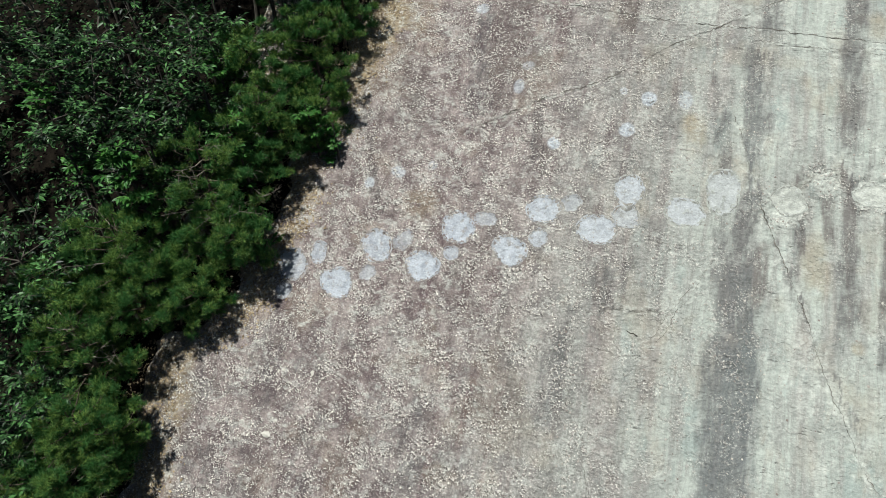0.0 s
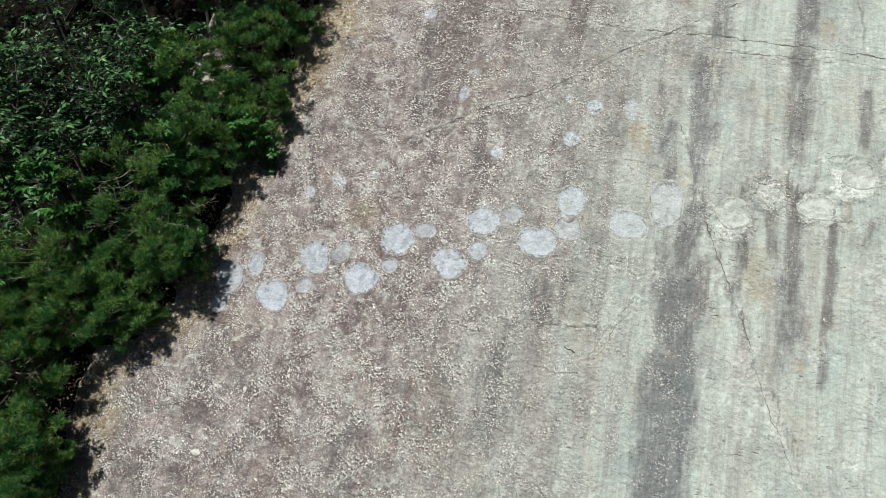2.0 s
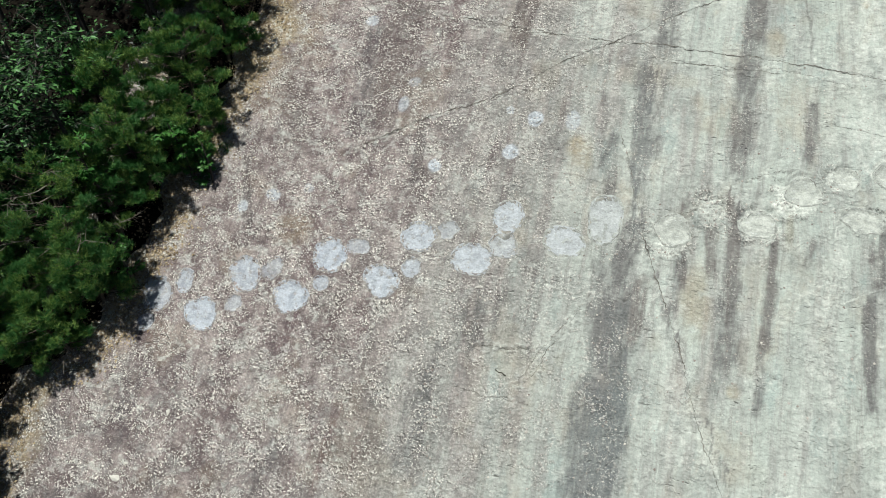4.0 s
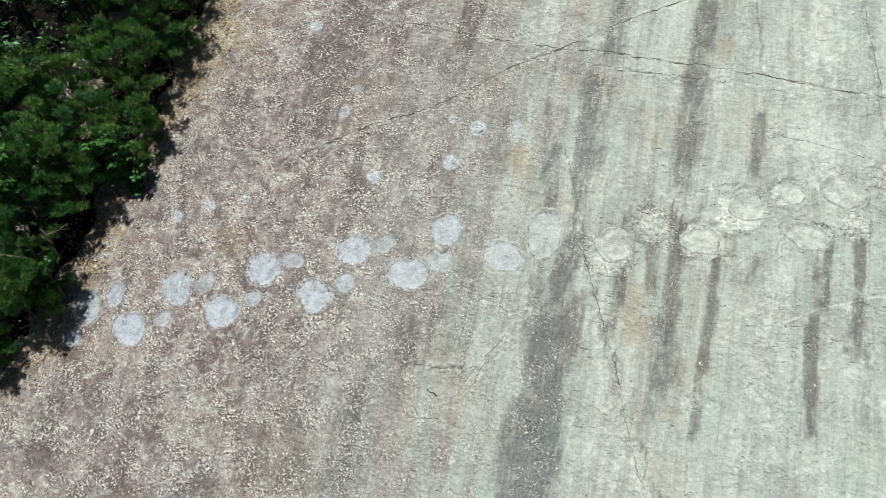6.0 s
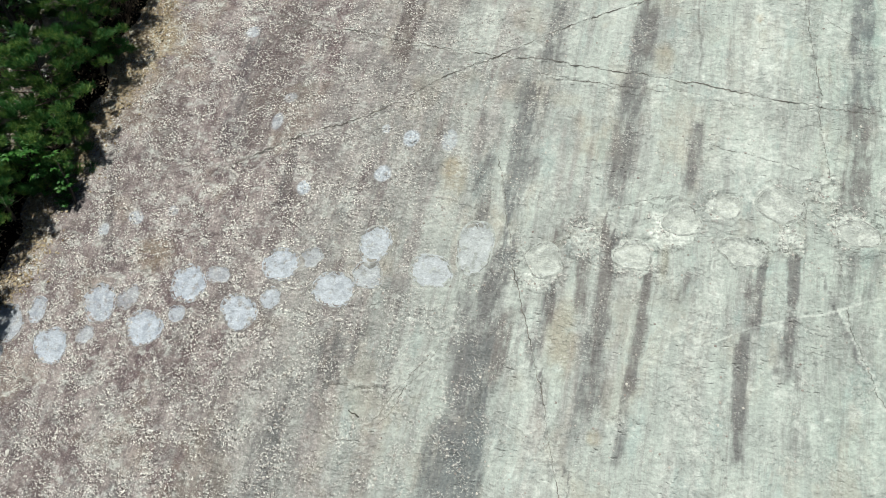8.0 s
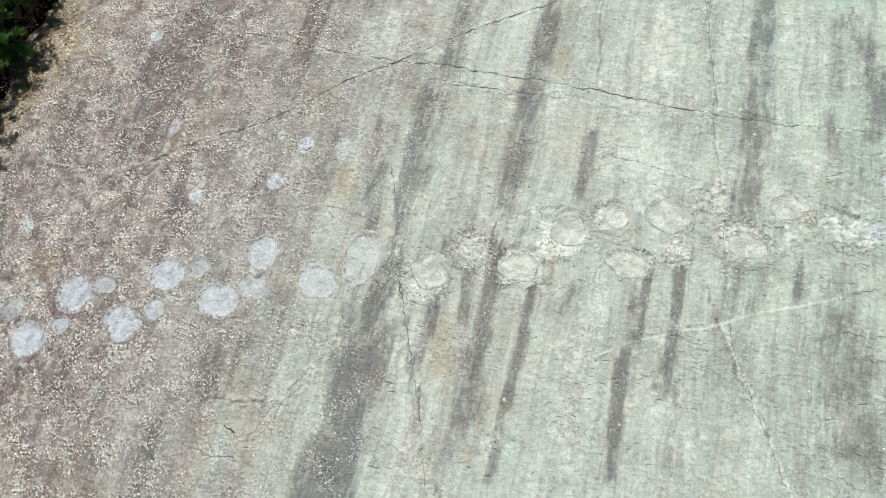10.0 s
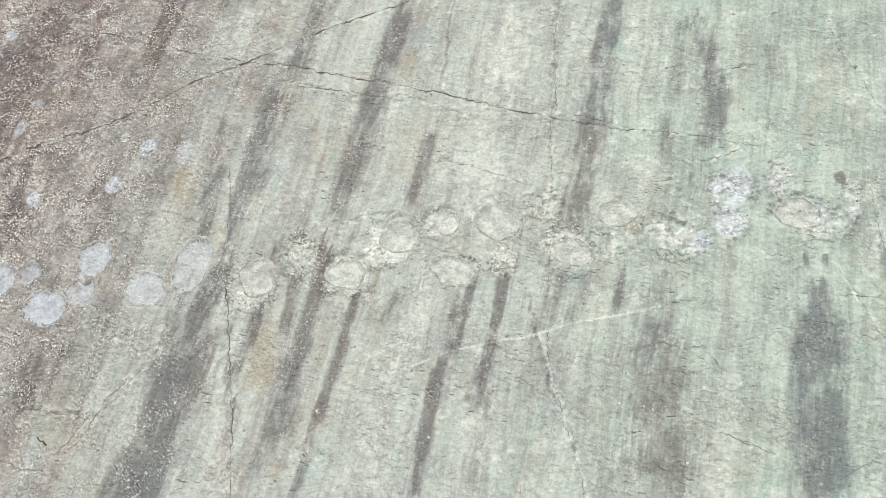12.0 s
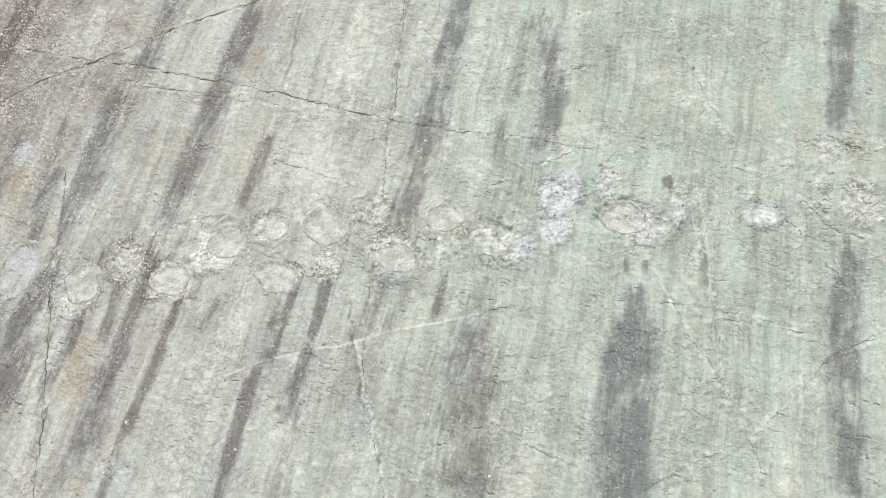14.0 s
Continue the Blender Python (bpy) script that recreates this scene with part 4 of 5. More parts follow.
crack(0.0050, (16.65, 1.92), (17.29, 2.63), (17.80, 3.41), (18.33, 3.83))
crack(0.0050, (16.01, 3.59), (16.73, 3.66), (17.51, 3.66))
crack(0.0055, (17.04, 5.32), (17.39, 5.03), (17.90, 4.96))
crack(0.0055, (13.43, 7.23), (14.12, 7.49))
crack(0.0050, (13.47, 1.63), (14.06, 1.39), (14.83, 1.28))
crack(0.0060, (3.61, -0.64), (4.02, -0.60), (4.51, -0.50))
crack(0.0060, (-0.91, 2.35), (-0.28, 2.78), (0.57, 3.31), (1.18, 3.81))
crack(0.0100, (12.70, 5.04), (12.87, 5.11), (13.01, 5.16))
crack(0.0100, (12.90, 4.50), (13.16, 4.43), (13.42, 4.38))
crack(0.0080, (14.73, 4.81), (14.92, 4.91), (15.15, 5.09), (15.30, 5.15))
crack(0.0060, (13.17, 5.53), (13.47, 5.54), (14.04, 5.88))
crack(0.0060, (14.18, 4.06), (14.57, 4.13), (14.81, 4.08))
crack(0.0070, (13.31, 3.10), (13.61, 3.28))
crack(0.0090, (17.36, 5.60), (17.48, 5.44), (17.56, 5.37))
crack(0.0090, (17.04, 5.28), (17.23, 5.16), (17.39, 4.99))
crack(0.0080, (17.56, 5.31), (17.89, 5.17), (18.18, 5.13))
crack(0.0070, (17.54, 4.76), (17.76, 4.59), (17.94, 4.38))
crack(0.0080, (16.41, 5.57), (16.72, 5.58))
crack(0.0060, (14.62, 4.15), (14.87, 4.11))
crack(0.0070, (18.09, 5.86), (18.37, 5.89))
crack(0.0070, (17.70, 6.58), (17.93, 6.43))
crack(0.0100, (6.62, 2.42), (6.87, 2.62), (7.19, 2.78))
crack(0.0090, (7.84, 3.41), (8.15, 3.61))
crack(0.0070, (6.82, 2.82), (6.74, 2.54))
crack(0.0060, (10.57, 2.53), (10.67, 2.55))
crack(0.0080, (10.68, 4.40), (10.93, 4.55))
crack(0.0070, (8.24, 2.95), (8.44, 2.92))

for line, side, half in CRACKS:
    for p, h in zip(line, half):
        w = window(p[0], p[0], p[1], p[1], 0.10)
        d = np.hypot(S[w] - p[0], U[w] - p[1])
        HEIGHT[w] = np.minimum(HEIGHT[w], HEIGHT[w] - 0.003 * (1 - smooth(d, 0.0, 0.07)))
        lip = np.exp(-((d - 0.05) / 0.035) ** 2) * smooth(ROUGH[w], 0.48, 0.62)
        PALE[w] = np.maximum(PALE[w], 0.42 * lip)
        HEIGHT[w] += 0.004 * lip
        STAIN[w] = np.maximum(STAIN[w], min(0.45, h * 30) * (1 - smooth(d, h * 0.5, h * 1.2 + 0.045)))

columns, lines = len(s_line), len(u_line)
index = np.arange(columns * lines).reshape(lines, columns)
quads = np.stack((index[:-1, :-1], index[:-1, 1:], index[1:, 1:], index[1:, :-1]), -1).reshape(-1, 4)
face_mesh = mesh_of("rock_face", np.stack((S, U, HEIGHT), -1).reshape(-1, 3), quads, True)
for key, field in (("stain", STAIN), ("chalk", CHALK), ("pale", PALE), ("ochre", OCHRE), ("mauve", MAUVE), ("grit", GRIT), ("verd", VERD), ("warm", WARM), ("broken", BROKEN)):
    face_mesh.attributes.new(key, "FLOAT", "POINT").data.foreach_set("value", np.clip(field, 0, 1).astype(np.float32).ravel())
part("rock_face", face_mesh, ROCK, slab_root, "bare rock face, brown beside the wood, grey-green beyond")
for line, side, half in CRACKS:
    build_crack(line, side, half)

# ---- the hillside under and round the slab: one sheet out to the horizon ----
LEVEL = SLAB.to_3x3() @ Vector((1, 0, 0))
RISE = Vector((-LEVEL.y, LEVEL.x, 0))
TAN = math.tan(radians(DIP))
q_low, q_high = -FOOT.z / TAN, 8.6


def hollow(s, u):
    """How far the floor of the wood lies below the slab's plane; an assumed drop, added to shade it."""
    return 3.0 * smooth(wood_edge(u) - s, 1.3, 3.4) * smooth(s, -40.0, -20.0) * smooth(u, -16.0, -9.0) * (1 - smooth(u, 10.0, 14.0))


def hill(s, q):
    """The height of the hillside; q is the way up the slope, level."""
    z = TAN * np.clip(q, q_low, q_high)
    u = q / math.cos(radians(DIP))
    wave = 0.35 * np.sin(0.9 * s + 1.3 * u) + 0.2 * np.sin(2.3 * s - 1.9 * u)
    on_slab = smooth(s, wood_edge(u) - 0.5, wood_edge(u) + 0.25) * (1 - smooth(s + wave, 19.0, 19.6))
    on_slab = on_slab * smooth(u + wave, -7.7, -7.3) * (1 - smooth(u + wave, 9.7, 10.1))
    bumps = 0.10 * np.sin(1.7 * s + 0.8 * u) * np.sin(1.1 * u - 0.6 * s) + 0.05 * np.sin(4.1 * s - 2.3 * u)
    return z + (0.16 + bumps) * (1 - on_slab) - 0.55 * on_slab - hollow(s, u)


g_s = np.concatenate(([-900, -300, -100, -50, -30, -22], np.arange(-18, -1.5, 0.14), np.arange(-1.4, 22, 0.3), [24, 30, 50, 100, 300, 900]))
g_q = np.concatenate(([-900, -300, -100, -40, -20, -12], np.arange(-9, 10, 0.16), [12, 16, 24, 50, 100, 300, 900]))
GS, GQ = np.meshgrid(g_s, g_q)
GZ = hill(GS, GQ)
spots = FOOT.x + LEVEL.x * GS + RISE.x * GQ, FOOT.y + LEVEL.y * GS + RISE.y * GQ, FOOT.z + GZ
index = np.arange(GS.size).reshape(GS.shape)
quads = np.stack((index[:-1, :-1], index[:-1, 1:], index[1:, 1:], index[1:, :-1]), -1).reshape(-1, 4)
ground_mesh = mesh_of("ground", np.stack(spots, -1).reshape(-1, 3), quads, True)
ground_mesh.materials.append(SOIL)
tagged(new("ground", ground_mesh), "hillside soil, near black for the shade of the wood, covered with dry leaf litter", "ground", kind="structure")


def on_hill(s, u):
    """The world place on the hillside beside the slab."""
    q = u * math.cos(radians(DIP))
    z = float(hill(np.array(s, float), np.array(q, float)))
    return FOOT + LEVEL * s + RISE * q + Vector((0, 0, z))


def on_slab(s, u, lift=0.0):
    return SLAB @ Vector((s, u, float(surface([s], [u])[0]) + lift))


# ---- trees ----
def tuft_shape(rng, count=17):
    """A brush of pine needles about +z."""
    v, f = [], []
    for i in range(count):
        t, lean = rng.random() * 6.283, rng.uniform(0.25, 1.2)
        way = np.array([math.cos(t) * math.sin(lean), math.sin(t) * math.sin(lean), math.cos(lean)])
        side = np.cross(way, rng.normal(size=3))
        side *= 0.05 / np.linalg.norm(side)
        base = np.array([0, 0, rng.uniform(-0.7, 0.3)])
        v += [base - side, base + side, base + way * rng.uniform(0.75, 1.1)]
        f.append((3 * i, 3 * i + 1, 3 * i + 2))
    return np.array(v), np.array(f)


def pine(s, u, high, spread, seed, needle=0.098, label="young green pine with dense needle clumps beside the rock"):
    rng = np.random.default_rng(seed)
    root = new("pine_tree")
    root.location = on_hill(s, u)
    tagged(root, label, "tree", "trees along the slab")
    lean = rng.normal(size=2) * 0.06
    lift = float(hollow(np.array(s), np.array(u)))
    spine = [np.array([lean[0] * t * high + 0.05 * math.sin(5 * t), lean[1] * t * high, lift + t * high]) for t in np.linspace(-0.05 - lift / high, 0.97, 9)]
    part("trunk", mesh_of("trunk", *tube(spine, np.linspace(0.022 * high, 0.006, 9), 7), True), PINE_BARK, root)
    tips, ways = [], []

    def pad(centre, wide, thick, count):
        """A flattened cloud of shoots that point up and outwards."""
        for _ in range(count):
            d = rng.normal(size=3)
            d /= np.linalg.norm(d)
            off = d * rng.random() ** 0.4 * (wide, wide, thick)
            if off[2] < -0.3 * thick:
                off[2] *= -0.6
            tips.append(centre + off), ways.append(d * (0.55, 0.55, 0.3) + (0, 0, 0.8))

    whorls = int(high * 2.5) + 3
    for i in range(whorls):
        t = 0.12 + 0.82 * i / whorls
        reach = spread * (1 - t) ** 0.55 * (0.55 + 0.45 * min(1, t / 0.3)) + 0.08
        turn0 = rng.random() * 6.283
        count = rng.integers(4, 7)
        for k in range(count):
            a = turn0 + 6.283 * k / count + rng.normal() * 0.25
            long = reach * rng.uniform(0.6, 1.15)
            start = np.array([lean[0] * t * high, lean[1] * t * high, lift + t * high])
            out = np.array([math.cos(a), math.sin(a), 0])
            rise = rng.uniform(0.0, 0.30) + 0.45 * t
            at = lambda x: start + out * long * x + np.array([0, 0, long * rise * x ** 1.6])
            limbs = [tube([at(x) for x in (0, 0.35, 0.7, 1.0)], (0.014, 0.011, 0.007, 0.004), 4)]
            bare = rng.random() < 0.10
            for x in np.arange(1.0, 0.3, -0.33 / max(long, 0.33)):
                p = at(x)
                side = rng.normal() * 0.20 * min(1, long)
                q = p + np.array([-out[1], out[0], 0]) * side + np.array([0, 0, rng.uniform(0, 0.06)])
                limbs.append(tube((at(max(x - 0.15, 0)), q), (0.005, 0.003), 3))
                if not bare:
                    size = rng.uniform(0.12, 0.22) * (0.75 + 0.25 * x)
                    pad(q, size, size * 0.7, int(190 * size))
                    limbs.append(tube((q, q + rng.normal(size=3) * 0.08), (0.003, 0.002), 3))
                else:
                    for _ in range(4):
                        limbs.append(tube((p, p + (rng.normal(size=3) * 0.12 + out * 0.1)), (0.004, 0.002), 3))
            if bare:
                part("dead_branch", mesh_of("dead_branch", *join(limbs)), DEAD_WOOD, root, "bare grey dead branch")
            else:
                part("branch", mesh_of("branch", *join(limbs)), PINE_BARK, root)
    top = spine[-1]
    pad(top, 0.13, 0.16, 26)
    tips, ways = np.array(tips), np.array(ways) + rng.normal(size=(len(ways), 3)) * 0.15
    shapes = []
    pick = rng.integers(0, 3, len(tips))
    for k in range(3):
        tv, tf = tuft_shape(rng)
        w = pick == k
        shapes.append(scatter(tv, tf, tips[w], frames_along(ways[w], rng), needle * rng.uniform(0.75, 1.25, w.sum())))
    part("crown", mesh_of("crown", *join(shapes)), NEEDLE, root, "dark green pine needles in brushy clumps")
    return root


LEAF_V = np.array([(0, 0, 0), (-0.205, 0.45, 0.03), (0.205, 0.45, 0.03), (0, 0.48, -0.03), (0, 1.0, -0.12)])
LEAF_F = np.array([(0, 3, 1), (0, 2, 3), (1, 3, 4), (3, 2, 4)])


def broadleaf(s, u, high, spread, seed, leaf=0.135, sprays=145, material=None, name="broadleaf_tree", label="broadleaf tree with long glossy green leaves in the wood"):
    rng = np.random.default_rng(seed)
    root = new(name)
    root.location = on_hill(s, u)
    tagged(root, label, "tree" if high > 1.6 else "shrub", "trees along the slab")
    lean = rng.normal(size=2) * 0.05
    lift = float(hollow(np.array(s), np.array(u)))
    spine = [np.array([lean[0] * t * high + 0.06 * math.sin(4 * t), lean[1] * t * high, lift + t * high]) for t in np.linspace(-0.03 - lift / high, 0.9, 8)]
    part("trunk", mesh_of("trunk", *tube(spine, np.linspace(0.02 * high + 0.01, 0.01, 8), 7), True), GREY_BARK, root)
    origins, frames, sizes = [], [], []
    arms = []
    for i in range(int(7 + high * 2.2)):
        t = rng.uniform(0.25, 0.88)
        a = rng.random() * 6.283
        long = spread * rng.uniform(0.5, 1.0) * (1 - 0.55 * abs(t - 0.5))
        start = np.array([lean[0] * t * high, lean[1] * t * high, lift + t * high])
        end = start + np.array([math.cos(a) * long, math.sin(a) * long, long * rng.uniform(0.25, 0.9)])
        mid = (start + end) / 2 + np.array([0, 0, -0.08 * long])
        arms.append((start, mid, end, [tube((start, mid, end), (0.02, 0.013, 0.006), 4)]))
    for i in range(sprays):
        start, mid, end, limb = arms[rng.integers(len(arms))]
        x = rng.uniform(0.25, 1.05)
        p = mid + (end - mid) * (2 * x - 1) if x > 0.5 else start + (mid - start) * 2 * x
        a = rng.random() * 6.283
        way = np.array([math.cos(a), math.sin(a), rng.uniform(-0.1, 0.8)])
        long = rng.uniform(0.18, 0.42) * min(1.0, spread)
        tip = p + way * long
        limb.append(tube((p, tip), (0.005, 0.003), 3))
        flat = np.array([-way[1], way[0], 0.0])
        flat /= np.linalg.norm(flat)
        count = rng.integers(8, 14)
        for k in range(count):
            x = (k + 0.6) / count
            sign = 1 if k % 2 else -1
            out = way * rng.uniform(0.35, 0.9) + flat * sign * rng.uniform(0.5, 1.1) * (1.1 - 0.75 * x) + np.array([0, 0, rng.uniform(-0.55, 0.1)])
            out /= np.linalg.norm(out)
            up = np.array([0, 0, 1.0]) + rng.normal(size=3) * 0.65
            side = np.cross(out, up)
            side /= np.linalg.norm(side)
            frames.append(np.stack((side, out, np.cross(side, out)), 1))
            origins.append(p + (tip - p) * x)
            sizes.append(leaf * rng.uniform(0.65, 1.2))
    for *_, limb in arms:
        part("branch", mesh_of("branch", *join(limb)), GREY_BARK, root)
    v, f = scatter(LEAF_V, LEAF_F, np.array(origins), np.array(frames), np.array(sizes))
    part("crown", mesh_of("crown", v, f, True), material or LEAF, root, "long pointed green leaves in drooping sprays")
    return root


# pines along the edge of the rock
pine(-4.80, -1.05, 2.9, 1.6, 11)
pine(-5.94, -2.90, 2.8, 1.5, 12)
pine(-4.35, -1.34, 2.1, 0.9, 13)
pine(-5.47, -2.81, 2.0, 0.9, 14)
pine(-6.87, -3.56, 2.4, 1.2, 15)
pine(-6.08, -4.66, 2.7, 1.05, 16)
pine(-5.68, -6.15, 2.4, 1.2, 17)
pine(-5.37, -5.83, 1.7, 0.7, 18)
pine(-5.68, -7.32, 2.4, 1.3, 19)
pine(-4.75, 1.65, 2.6, 1.15, 20)
pine(-3.77, 2.95, 2.4, 1.05, 21)
pine(-4.09, 1.05, 2.2, 1.0, 22)
pine(-3.55, 2.32, 1.7, 0.75, 23)
pine(-4.73, 0.30, 2.3, 0.95, 24)
pine(-3.67, 4.74, 2.3, 1.0, 25)
pine(-3.95, 6.20, 2.2, 1.0, 29)
pine(-4.35, 7.70, 2.4, 1.1, 30)
pine(-4.62, -2.45, 1.5, 0.70, 26)
pine(-5.25, -2.80, 1.2, 0.50, 27)
# the wood behind them
broadleaf(-7.94, -0.10, 4.0, 1.6, 31)
broadleaf(-6.31, 0.33, 3.9, 1.5, 32)
broadleaf(-5.34, 0.53, 3.6, 1.2, 33)
broadleaf(-9.90, 1.65, 4.2, 1.7, 34)
broadleaf(-7.78, 2.25, 4.1, 1.7, 35)
broadleaf(-5.52, 2.37, 3.7, 1.4, 36)
broadleaf(-7.75, -1.45, 3.8, 1.3, 37)
broadleaf(-6.01, -1.14, 3.5, 1.3, 38)
broadleaf(-7.54, -3.90, 3.5, 1.5, 39)
broadleaf(-10.21, -1.14, 4.2, 1.7, 40)
broadleaf(-9.19, -3.70, 4.0, 1.7, 41)
broadleaf(-7.43, -4.48, 2.7, 1.0, 42)
broadleaf(-7.04, -5.62, 2.4, 1.0, 43)
broadleaf(-7.03, -7.10, 3.0, 1.4, 44)
broadleaf(-6.33, -7.47, 2.2, 0.9, 45)
broadleaf(-13.68, 0.57, 4.2, 1.8, 46)
broadleaf(-4.73, 3.88, 3.2, 1.2, 47)
broadleaf(-5.44, -0.66, 3.0, 0.9, 49)
broadleaf(-8.51, -5.51, 3.2, 1.5, 50)
broadleaf(-12.30, 3.65, 4.2, 1.7, 51)
broadleaf(-9.82, 4.09, 4.2, 1.7, 52)
broadleaf(-7.19, 4.01, 4.0, 1.6, 53)
broadleaf(-5.48, 4.70, 3.6, 1.4, 54)
broadleaf(-7.03, -0.59, 3.7, 1.4, 55)
broadleaf(-12.89, -2.14, 4.2, 1.8, 57)
broadleaf(-10.57, -4.97, 4.0, 1.7, 58)
broadleaf(-6.93, -3.55, 2.8, 1.0, 59)
broadleaf(-7.39, 0.78, 3.9, 1.4, 61)
broadleaf(-9.52, 0.74, 4.0, 1.5, 62)
broadleaf(-11.70, 5.86, 4.2, 1.8, 64)
broadleaf(-8.44, 5.71, 4.2, 1.8, 65)
broadleaf(-14.25, 4.30, 4.2, 1.8, 66)
# three trees upslope past the view, added to shade the floor of the wood
broadleaf(-10.20, 7.60, 4.4, 1.9, 67)
broadleaf(-7.20, 7.40, 4.2, 1.8, 68)
broadleaf(-13.20, 7.80, 4.4, 1.9, 69)
pine(-5.20, 6.40, 2.5, 1.25, 70)
pine(-5.60, 5.50, 2.5, 1.2, 74)
# three more unseen trees on the left, added to block the sun
broadleaf(-16.00, 2.20, 4.4, 1.9, 71)
broadleaf(-15.80, -0.90, 4.4, 1.9, 72)
broadleaf(-16.20, 5.60, 4.4, 1.9, 73)
# young bright shrubs between the pines
broadleaf(-4.43, -0.01, 2.7, 0.4, 61, 0.11, 70, YOUNG, "sapling", "sapling with bright young green leaves between pines")
broadleaf(-3.40, 1.72, 2.2, 0.38, 62, 0.11, 70, YOUNG, "sapling", "sapling with bright young green leaves between pines")
broadleaf(-2.98, 1.59, 1.7, 0.35, 63, 0.1, 50, YOUNG, "sapling", "sapling with bright young green leaves between pines")
broadleaf(-5.90, -1.75, 3.4, 0.6, 64, 0.16, 90, YOUNG, "sapling", "sapling with bright young green leaves between pines")
broadleaf(-7.84, -0.97, 3.6, 0.6, 65, 0.16, 70, YOUNG, "sapling", "sapling with bright young green leaves between pines")
broadleaf(-5.34, 1.30, 2.9, 0.6, 66, 0.13, 70, YOUNG, "sapling", "sapling with bright young green leaves between pines")
broadleaf(-3.78, -0.91, 2.2, 0.35, 67, 0.1, 40, YOUNG, "sapling", "sapling with bright young green leaves between pines")


# ---- litter, chips and stones ----
def litter(count, seed):
    """Dry curled leaves along the edge of the wood."""
    rng = np.random.default_rng(seed)
    origins, frames, sizes = [], [], []
    for i in range(count):
        u = rng.uniform(-7.5, 9.5)
        s = float(wood_edge(u)) + (rng.normal() * 0.30 + 0.05 if rng.random() < 0.85 else -rng.random() * 1.5)
        p = on_hill(s, u)
        inside = SLAB.inverted() @ p
        if -6.1 < inside.x and surface([inside.x], [inside.y])[0] > inside.z:
            p = on_slab(inside.x, inside.y)
        n = SLAB.to_3x3() @ Vector((rng.normal() * 0.35, rng.normal() * 0.35, 1)).normalized()
        a = Vector(rng.normal(size=3)).cross(n).normalized()
        frames.append(np.stack((a, n.cross(a), n), 1))
        origins.append(p + n * 0.012)
        sizes.append(rng.uniform(0.025, 0.085))
    return scatter(LEAF_V * (1.5, 1, 2.0), LEAF_F, np.array(origins), np.array(frames), np.array(sizes))


def undergrowth(count, seed):
    """Low leafy cover on the floor of the wood."""
    rng = np.random.default_rng(seed)
    origins, ways = [], []
    for i in range(count):
        u = rng.uniform(-8.5, 9.0)
        s = float(wood_edge(u)) - 0.5 - rng.random() ** 0.8 * 13
        lump = 0.5 + 0.5 * math.sin(2.1 * s + 1.3 * u) * math.sin(1.7 * u - 0.9 * s)
        p = on_hill(s, u) + Vector((0, 0, rng.random() * (0.25 + 0.6 * lump)))
        origins.append(tuple(p)), ways.append((rng.normal() * 0.5, rng.normal() * 0.5, 1.0))
    f = frames_along(np.array(ways), rng)
    return scatter(LEAF_V, LEAF_F, np.array(origins), f, rng.uniform(0.08, 0.17, count))


# assumed cover, added to darken the floor; shares the near-black leaf colour
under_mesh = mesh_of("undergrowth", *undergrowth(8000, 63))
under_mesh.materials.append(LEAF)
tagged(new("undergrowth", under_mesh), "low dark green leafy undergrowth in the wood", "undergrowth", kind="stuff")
litter_mesh = mesh_of("leaf_litter", *litter(11000, 61))
litter_mesh.materials.append(LITTER)
tagged(new("leaf_litter", litter_mesh), "dry tan fallen leaves along the rock's edge", "leaf litter", kind="stuff")

CHIP_V = np.array([(-0.5, -0.4, 0), (0.45, -0.5, 0), (0.55, 0.35, 0), (-0.35, 0.5, 0), (-0.2, -0.2, 0.34), (0.28, -0.12, 0.42), (0.05, 0.3, 0.3)])
CHIP_F = np.array([(0, 1, 5), (0, 5, 4), (1, 2, 5), (2, 6, 5), (2, 3, 6), (3, 4, 6), (3, 0, 4), (4, 5, 6)])


def chips(count, seed):
    """Loose rock chips, thick where the crust is brown and broken."""
    rng = np.random.default_rng(seed)
    origins, frames, sizes = [], [], []
    weight = np.clip(GRIT, 0, 1) * smooth(blotch * 0.6 + ROUGH * 0.4, 0.36, 0.62) + 0.003
    flat = np.cumsum(weight.ravel())
    at = np.searchsorted(flat, rng.random(count) * flat[-1])
    s = S.ravel()[at] + rng.uniform(-0.5, 0.5, count) * STEP
    u = U.ravel()[at] + rng.uniform(-0.5, 0.5, count) * STEP
    z = surface(s, u)
    a = rng.random(count) * 6.283
    zero, one = np.zeros(count), np.ones(count)
    frames = np.stack((np.stack((np.cos(a), np.sin(a), zero), 1), np.stack((-np.sin(a), np.cos(a), zero), 1), np.stack((zero, zero, one), 1)), 2)
    return scatter(CHIP_V, CHIP_F, np.stack((s, u, z - 0.002), 1), frames, 0.011 + 0.034 * rng.random(count) ** 3.0)


chip_mesh = mesh_of("rock_chips", *chips(19000, 62))
chip_mesh.materials.append(CHIP)
chip_ob = new("rock_chips", chip_mesh)
chip_ob.matrix_world = SLAB
tagged(chip_ob, "small pale loose rock chips strewn over the slab", "rock chips", kind="stuff")


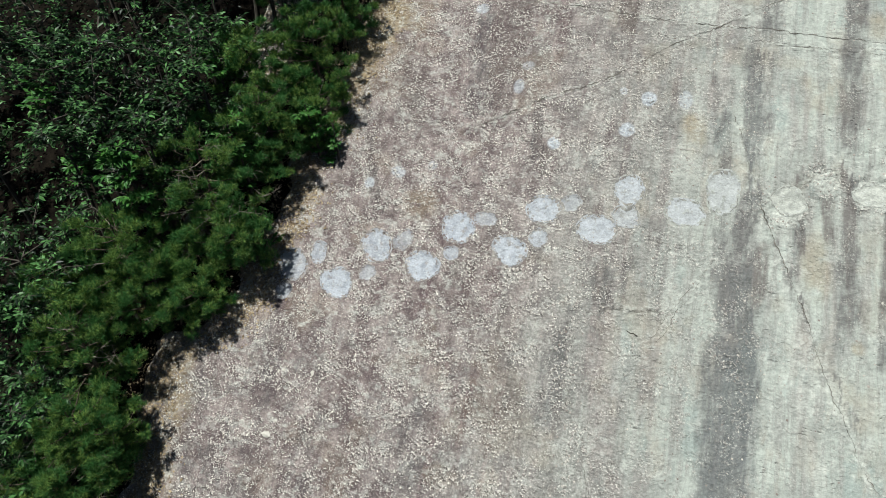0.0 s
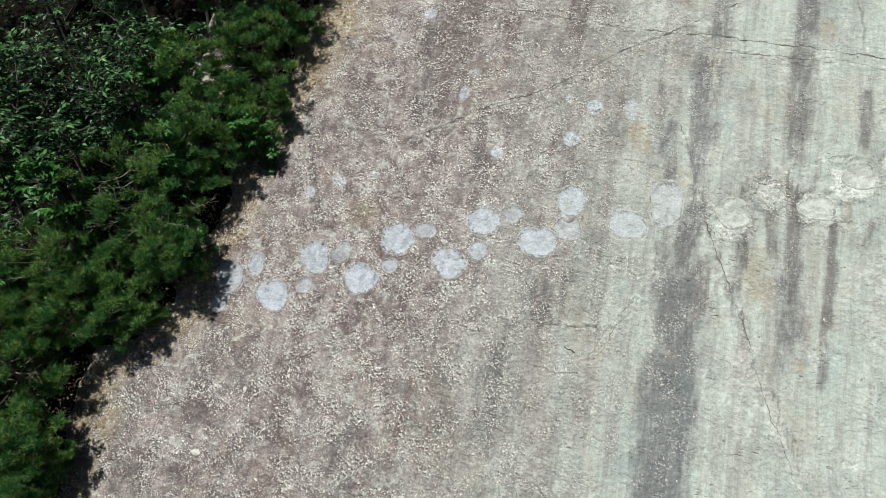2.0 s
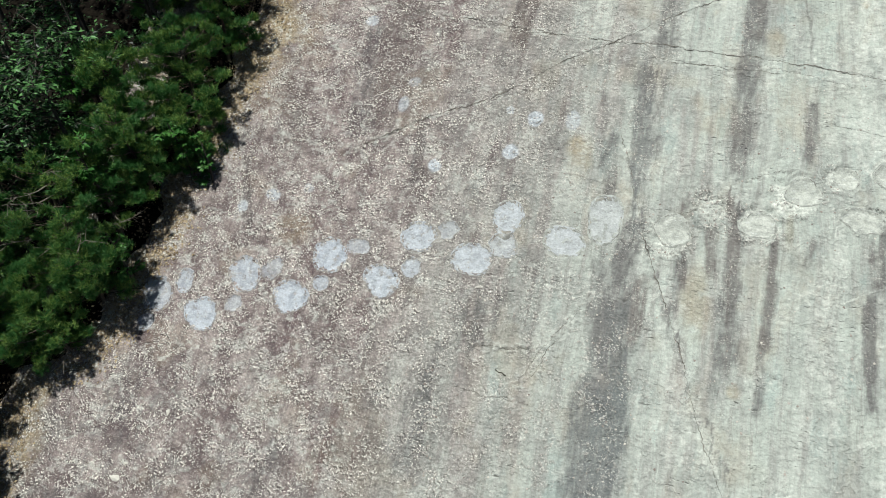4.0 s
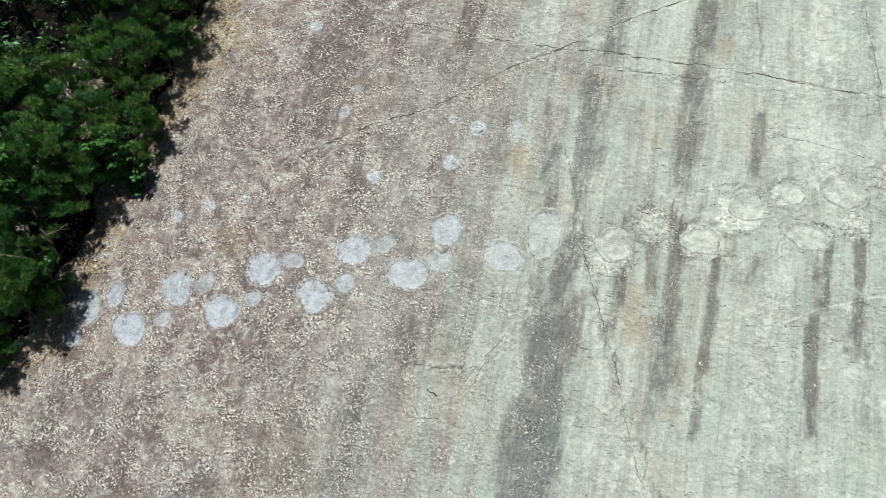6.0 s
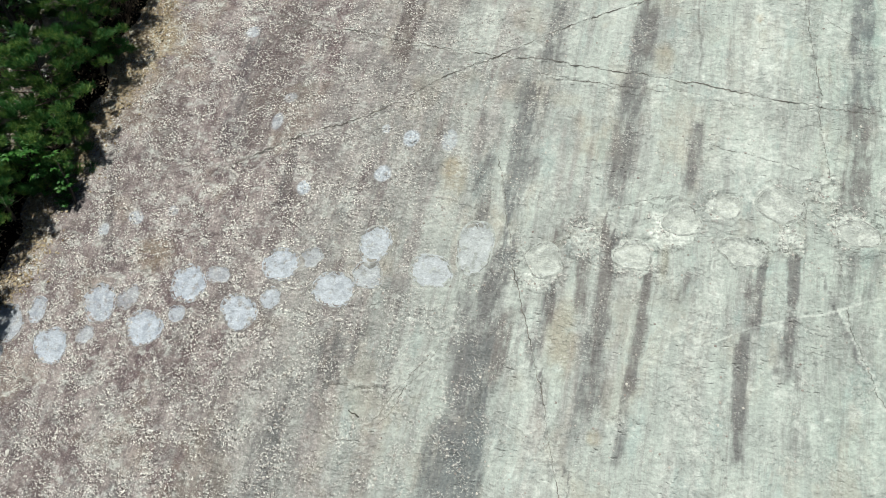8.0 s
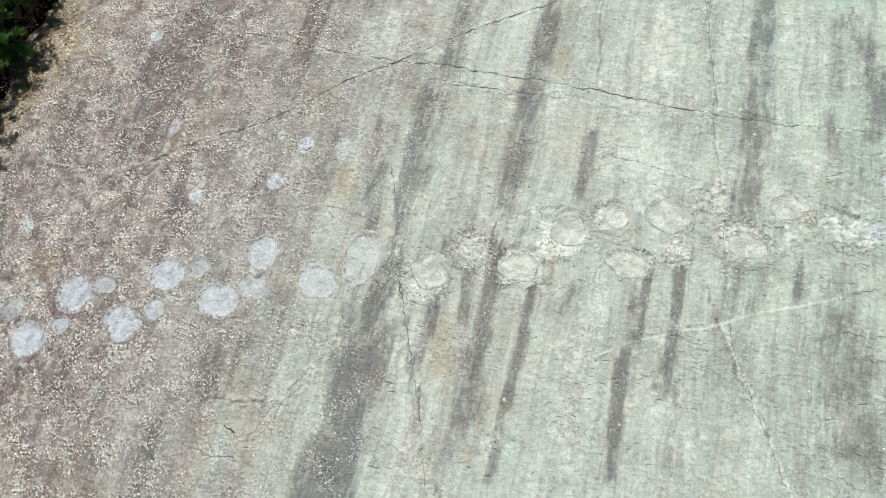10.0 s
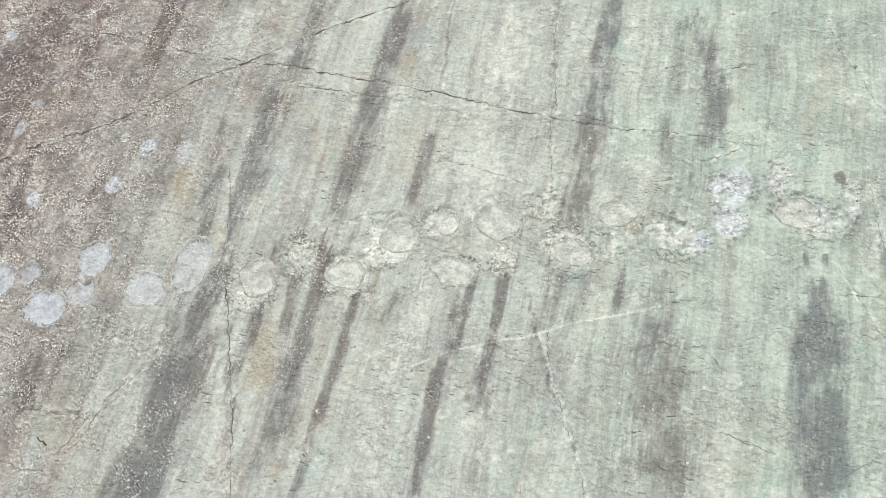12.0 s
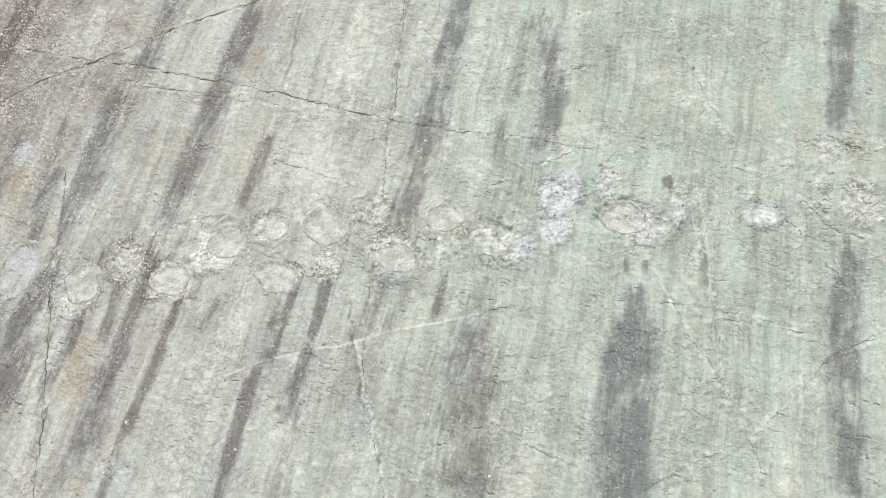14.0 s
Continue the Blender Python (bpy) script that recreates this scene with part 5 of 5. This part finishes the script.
def stone(s, u, size, seed, material=STONE):
    rng = np.random.default_rng(seed)
    bm = bmesh.new()
    bmesh.ops.create_icosphere(bm, subdivisions=1, radius=1.0)
    for v in bm.verts:
        k = 1 + 0.7 * noise.noise(v.co * 1.3 + Vector((seed, 0, 0))) + 0.3 * noise.noise(v.co * 3.1 + Vector((0, seed, 0)))
        v.co = Vector((v.co.x * k, v.co.y * k * 0.6, v.co.z * k * 0.3))
    me = bpy.data.meshes.new("stone")
    bm.to_mesh(me)
    bm.free()
    me.materials.append(material)
    ob = new("stone", me)
    ob.matrix_world = SLAB @ pose(s, u, float(surface([s], [u])[0]) + 0.16 * size, 0, 0, math.degrees(rng.random() * 6.28)) @ Matrix.Scale(size, 4)
    return tagged(ob, "loose pale angular stone lying on the slab", "stone", "loose stones")


stone(-2.62, -4.49, 0.10, 1)
stone(-2.05, -3.13, 0.065, 2)
stone(-1.94, -3.80, 0.04, 3)
stone(-1.25, -4.67, 0.045, 4)
stone(0.12, -4.55, 0.04, 5)
stone(-2.52, -4.20, 0.045, 6)


def twig(s, u, long, turn, label):
    """A thin crooked stick that lies on the slab."""
    rng = np.random.default_rng(int(100 + 10 * s + u))
    a = radians(turn)
    line, radii = [], []
    for x in np.linspace(-0.5, 0.5, 6):
        p = (s + long * x * math.cos(a) + rng.normal() * 0.008, u + long * x * math.sin(a) + rng.normal() * 0.008)
        line.append((*p, float(surface([p[0]], [p[1]])[0]) + 0.012)), radii.append(0.014 - 0.007 * (x + 0.5))
    me = mesh_of("twig", *tube(line, radii, 6), True)
    me.materials.append(GREY_BARK)
    ob = new("twig", me)
    ob.matrix_world = SLAB
    return tagged(ob, label, "twig")


def grass_tuft(s, u, high, count, seed):
    """Dry grass: blades that fan out and bend over."""
    rng = np.random.default_rng(seed)
    v, f = [], []
    for i in range(count):
        a, lean = rng.random() * 6.283, rng.uniform(0.2, 1.1)
        out = np.array([math.cos(a), math.sin(a), 0.0])
        side = np.array([-out[1], out[0], 0.0]) * 0.006
        base = rng.normal(size=3) * (0.10, 0.10, 0)
        long = high * rng.uniform(0.5, 1.1)
        mid = base + out * long * 0.35 * lean + (0, 0, long * 0.6)
        tip = base + out * long * 0.95 * lean + (0, 0, long * (0.85 - 0.45 * lean))
        n = len(v)
        v += [base - side, base + side, mid + side, mid - side, tip]
        f += [(n, n + 1, n + 2), (n, n + 2, n + 3), (n + 3, n + 2, n + 4)]
    me = mesh_of("grass_tuft", v, f)
    me.materials.append(STRAW)
    ob = new("grass_tuft", me)
    ob.location = on_hill(s, u) + Vector((0, 0, 0.12))
    return tagged(ob, "tuft of dry straw-coloured grass at the rock's edge", "grass", "dry grass tufts")


def dry_shrub(s, u, high, seed):
    """A leafless brown shrub: stems that fork into thin twigs."""
    rng = np.random.default_rng(seed)
    root = new("dry_shrub")
    root.location = on_hill(s, u)
    tagged(root, "leafless dry brown shrub at the edge of the rock", "shrub", "dry shrubs")
    for i in range(7):
        a = rng.random() * 6.283
        way = np.array([math.cos(a) * 0.7, math.sin(a) * 0.7, 1.0])
        tip = way * high * rng.uniform(0.6, 1.0)
        pieces = [tube(((0, 0, -0.05), tip * 0.5 + rng.normal(size=3) * 0.04, tip), (0.009, 0.006, 0.003), 4)]
        for k in range(11):
            x = rng.uniform(0.3, 1.0)
            p = tip * x
            q = p + rng.normal(size=3) * 0.14 * high + (0, 0, 0.06)
            pieces.append(tube((p, q), (0.004, 0.002), 3))
            for _ in range(2):
                pieces.append(tube((p + (q - p) * 0.6, q + rng.normal(size=3) * 0.07), (0.003, 0.0015), 3))
        part("stem", mesh_of("stem", *join(pieces)), PINE_BARK, root)
    return root


twig(4.05, -1.03, 0.24, 165, "short dark stick lying loose on the slab")
twig(-3.88, -0.98, 0.75, 12, "long thin dead twig that reaches out over the rock")
grass_tuft(-5.70, -2.89, 0.45, 160, 1)
grass_tuft(-6.05, -2.69, 0.40, 120, 2)
grass_tuft(-5.35, -2.64, 0.35, 110, 3)
dry_shrub(-3.60, 5.99, 0.75, 1)
dry_shrub(-3.60, 5.20, 0.55, 2)
dry_shrub(-3.60, 6.81, 0.8, 3)
